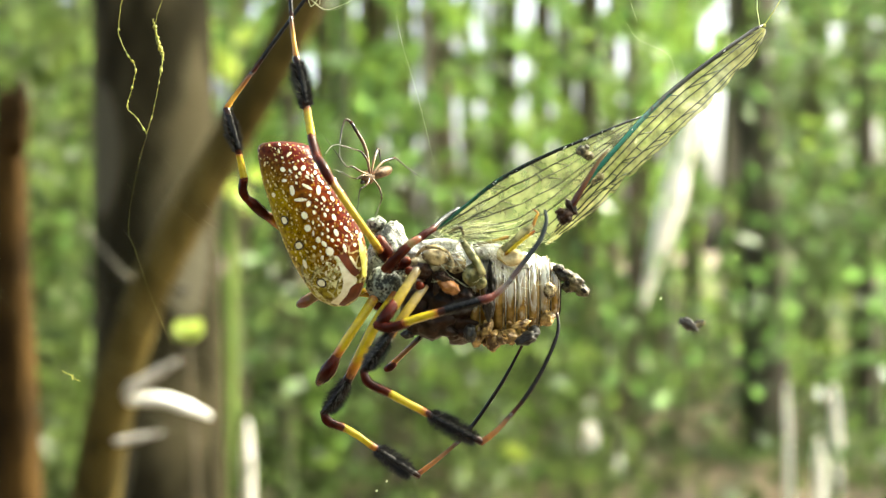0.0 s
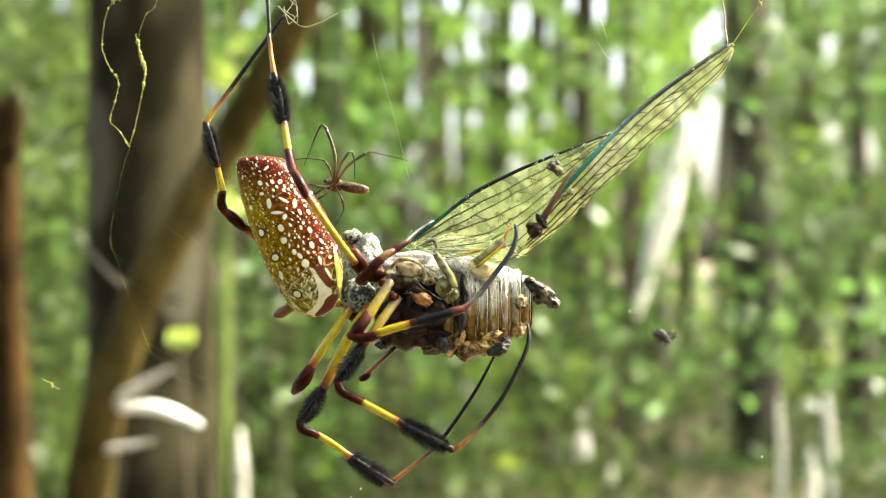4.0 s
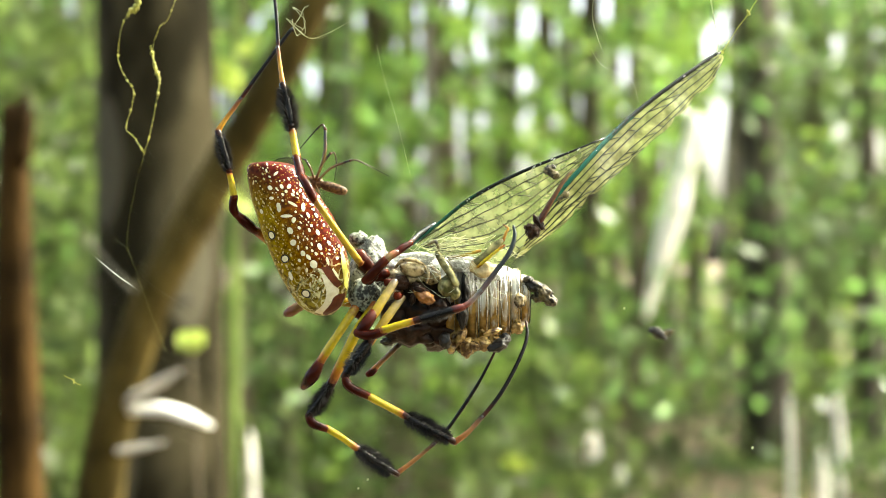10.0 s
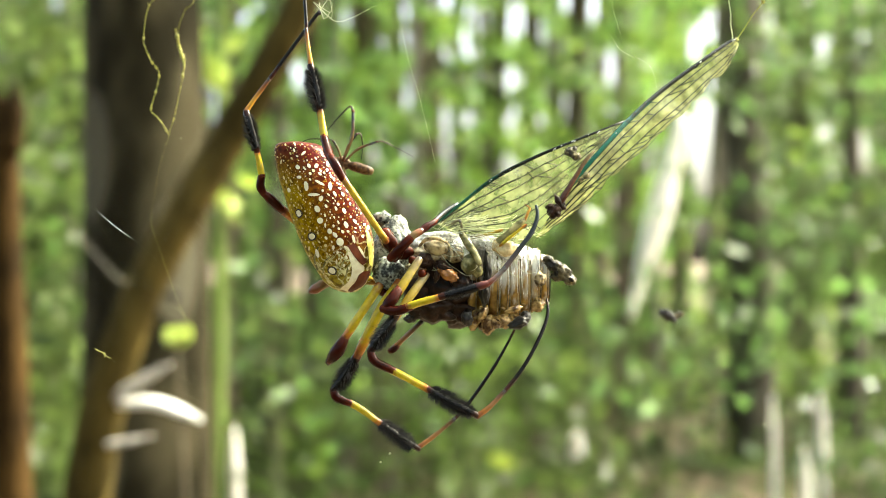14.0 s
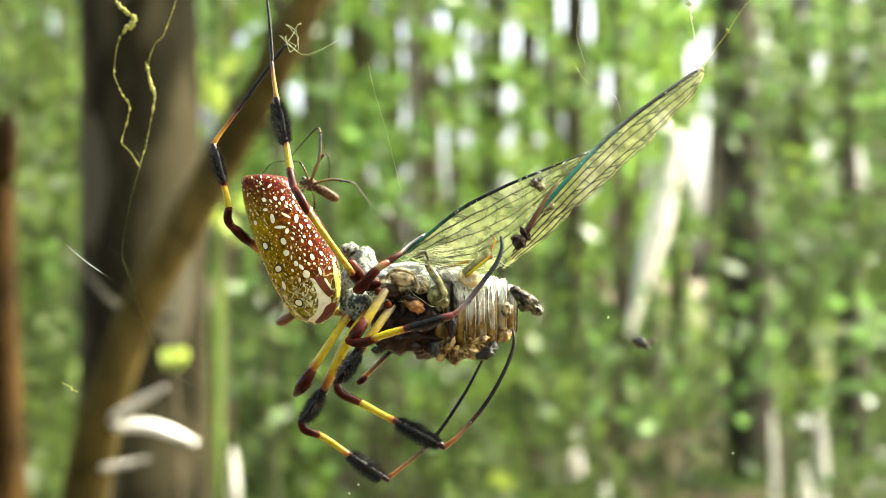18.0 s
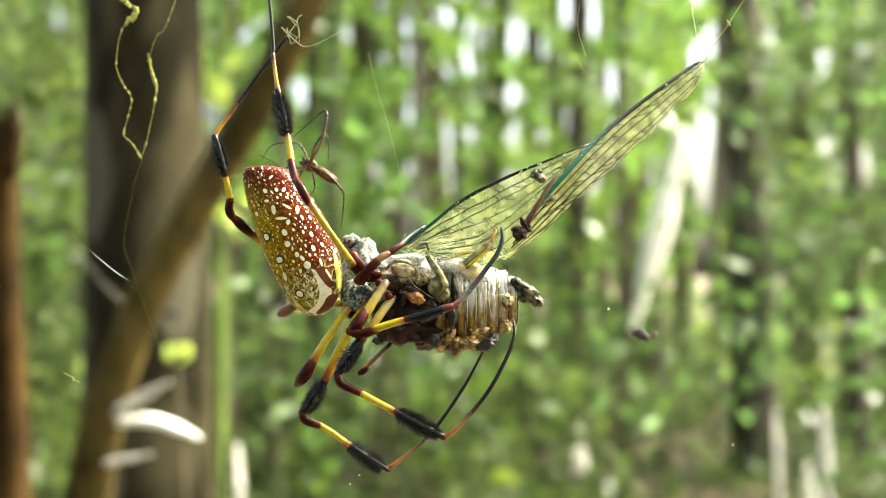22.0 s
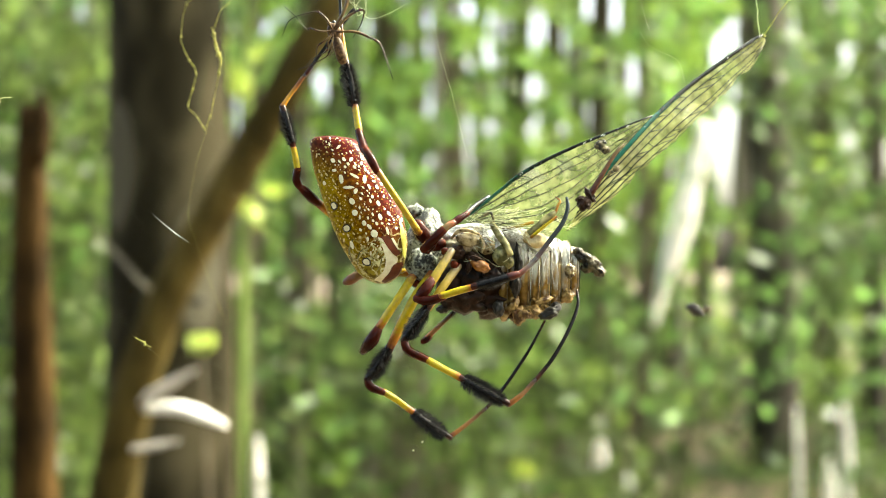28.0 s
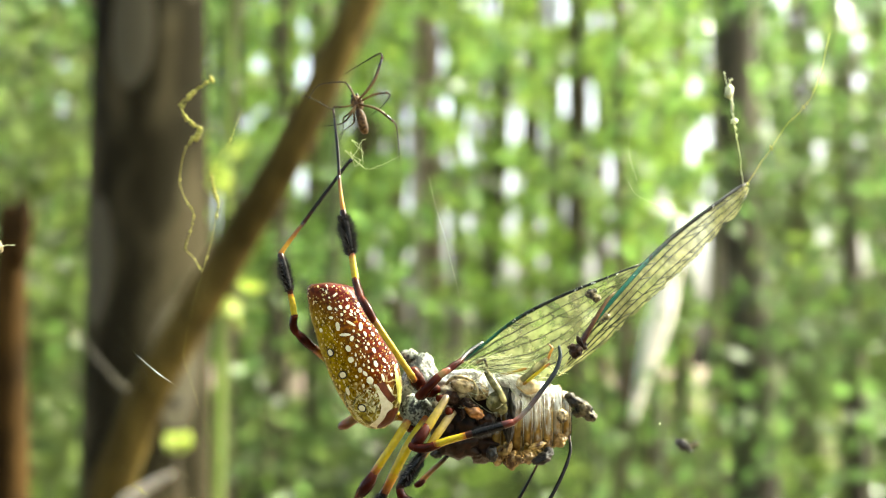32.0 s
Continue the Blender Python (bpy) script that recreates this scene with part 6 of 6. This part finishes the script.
def motions():
    # seconds, head and tail end in mm, 1 where the tail is nearer to the eye
    rows = []
    for t, head, tail, near in (
            (0, (-10.1, 160, 9.6), (-7.7, 160, 10.7), -1), (1, (-12.1, 160, 10.4), (-9, 160, 10.8), -1), (2, (-10.9, 160, 9.7), (-7.9, 160, 9.4), -1), (3, (-11.3, 160, 10.3), (-7.2, 160, 9.7), -0.6),
            (5.5, (-13.7, 160, 10.7), (-8.9, 160, 9.9), 0.3), (6, (-14.9, 160, 10.9), (-9.6, 160, 9.9), 0.3), (7, (-13.8, 160, 11), (-9.2, 160, 10), 0.3), (8, (-15.1, 160, 11.1), (-10.4, 160, 9.9), 0.3),
            (9, (-15, 160, 11.7), (-9.8, 160, 10.2), 0.3), (10, (-15.2, 160, 11.5), (-9.9, 160, 9.9), 0.3), (11, (-14.5, 160, 11.2), (-9.3, 160, 9.8), 0.3), (12, (-14.3, 160, 11.5), (-9.5, 160, 10.1), 0.3),
            (13, (-14.5, 160, 11.6), (-9.4, 160, 10), 0.3), (14, (-14.8, 160, 11.5), (-9.5, 160, 10), 0.3), (17, (-15.3, 160, 12.5), (-10.5, 160, 10.4), 0.3), (18, (-14.8, 160, 13.1), (-10.7, 160, 10.9), 0.3),
            (19, (-15.5, 160, 14.2), (-11.4, 160, 11.6), 0.3), (20, (-15.3, 160, 14.6), (-11.7, 160, 11.6), 0.3), (21, (-15.6, 160, 14.5), (-11.8, 160, 12.1), 0.3), (22, (-15, 160, 14.7), (-11.3, 160, 12.4), 0.3),
            (23, (-15.3, 160, 14.1), (-11.4, 160, 11.3), 0.3), (24, (-15.2, 160, 14.4), (-11.1, 160, 12), 0.3), (25, (-16, 160, 13.7), (-11, 160, 11.2), 0.3), (25.5, (-16.4, 160, 14.5), (-11.5, 160, 11.8), 0.3),
            (26.5, (-17.7, 159, 23), (-14.9, 159, 18.9), 0.2), (27.5, (-19.5, 148, 27.2), (-17.3, 148, 22.7), 0.2), (28, (-19.5, 147.5, 27.8), (-18, 147.5, 22.7), 0.2), (29, (-18.7, 147.5, 27.1), (-17.4, 147.5, 22.6), 0.2),
            (30, (-16.5, 149, 28.2), (-14.4, 149, 23.6), 0.2), (31, (-16.9, 153, 34.8), (-16, 153, 29.7), 0.2), (32, (-16.5, 153, 40.4), (-15, 153, 35.2), 0.2)):
        h, b = Vector(head), Vector(tail)
        d = h - b
        d.y = near * math.sqrt(max(0.0, 4.6**2 - d.length**2)) * 0.8
        x = d.normalized()
        z = Vector((0, -1, 0))
        z = (z - x * z.dot(x)).normalized()
        y = z.cross(x)
        m = Matrix((x, y, z)).transposed().to_4x4()
        m.translation = (h - x * 0.4) * MM + Vector((0, 0, EYE))
        rows.append((t, m))
    walk(male, rows)
    for lg, ways in male_legs:
        ts, ds = zip(*ways)
        keys = []
        for t, m in rows:
            axis = m.col[0]
            keys.append((t, pose(0, 0, 0, 0, 0, float(np.interp(t, ts, ds)) - math.degrees(math.atan2(axis.z, axis.x)) % 360)))
        walk(lg, keys)
    walk(glint, [(t, Matrix.Translation(Vector(p) * MM + Vector((0, 0, EYE)))) for t, p in (
        (0, (-61, 152, -6.5)), (6, (-58.8, 152, -4.2)), (8, (-39.7, 152, -1.8)), (10, (-40.8, 152, -1.1)), (12, (-42.5, 152, 0.5)), (13, (-44.3, 152, 1.7)), (14, (-44.8, 152, 2.1)), (17, (-45.6, 152, 2.6)),
        (18, (-44.5, 152, 2)), (19, (-44.5, 152, 1.6)), (20, (-46, 152, 2.9)), (21, (-43.2, 152, 1.1)), (22, (-41.3, 152, -0.2)), (23, (-40, 152, -1.8)), (24, (-40.4, 152, -1.4)), (25, (-39.9, 152, -1.5)),
        (28, (-42.6, 152, 0.6)), (30, (-44.4, 152, 1.2)), (32, (-44.6, 152, 1.3)))])


motions()
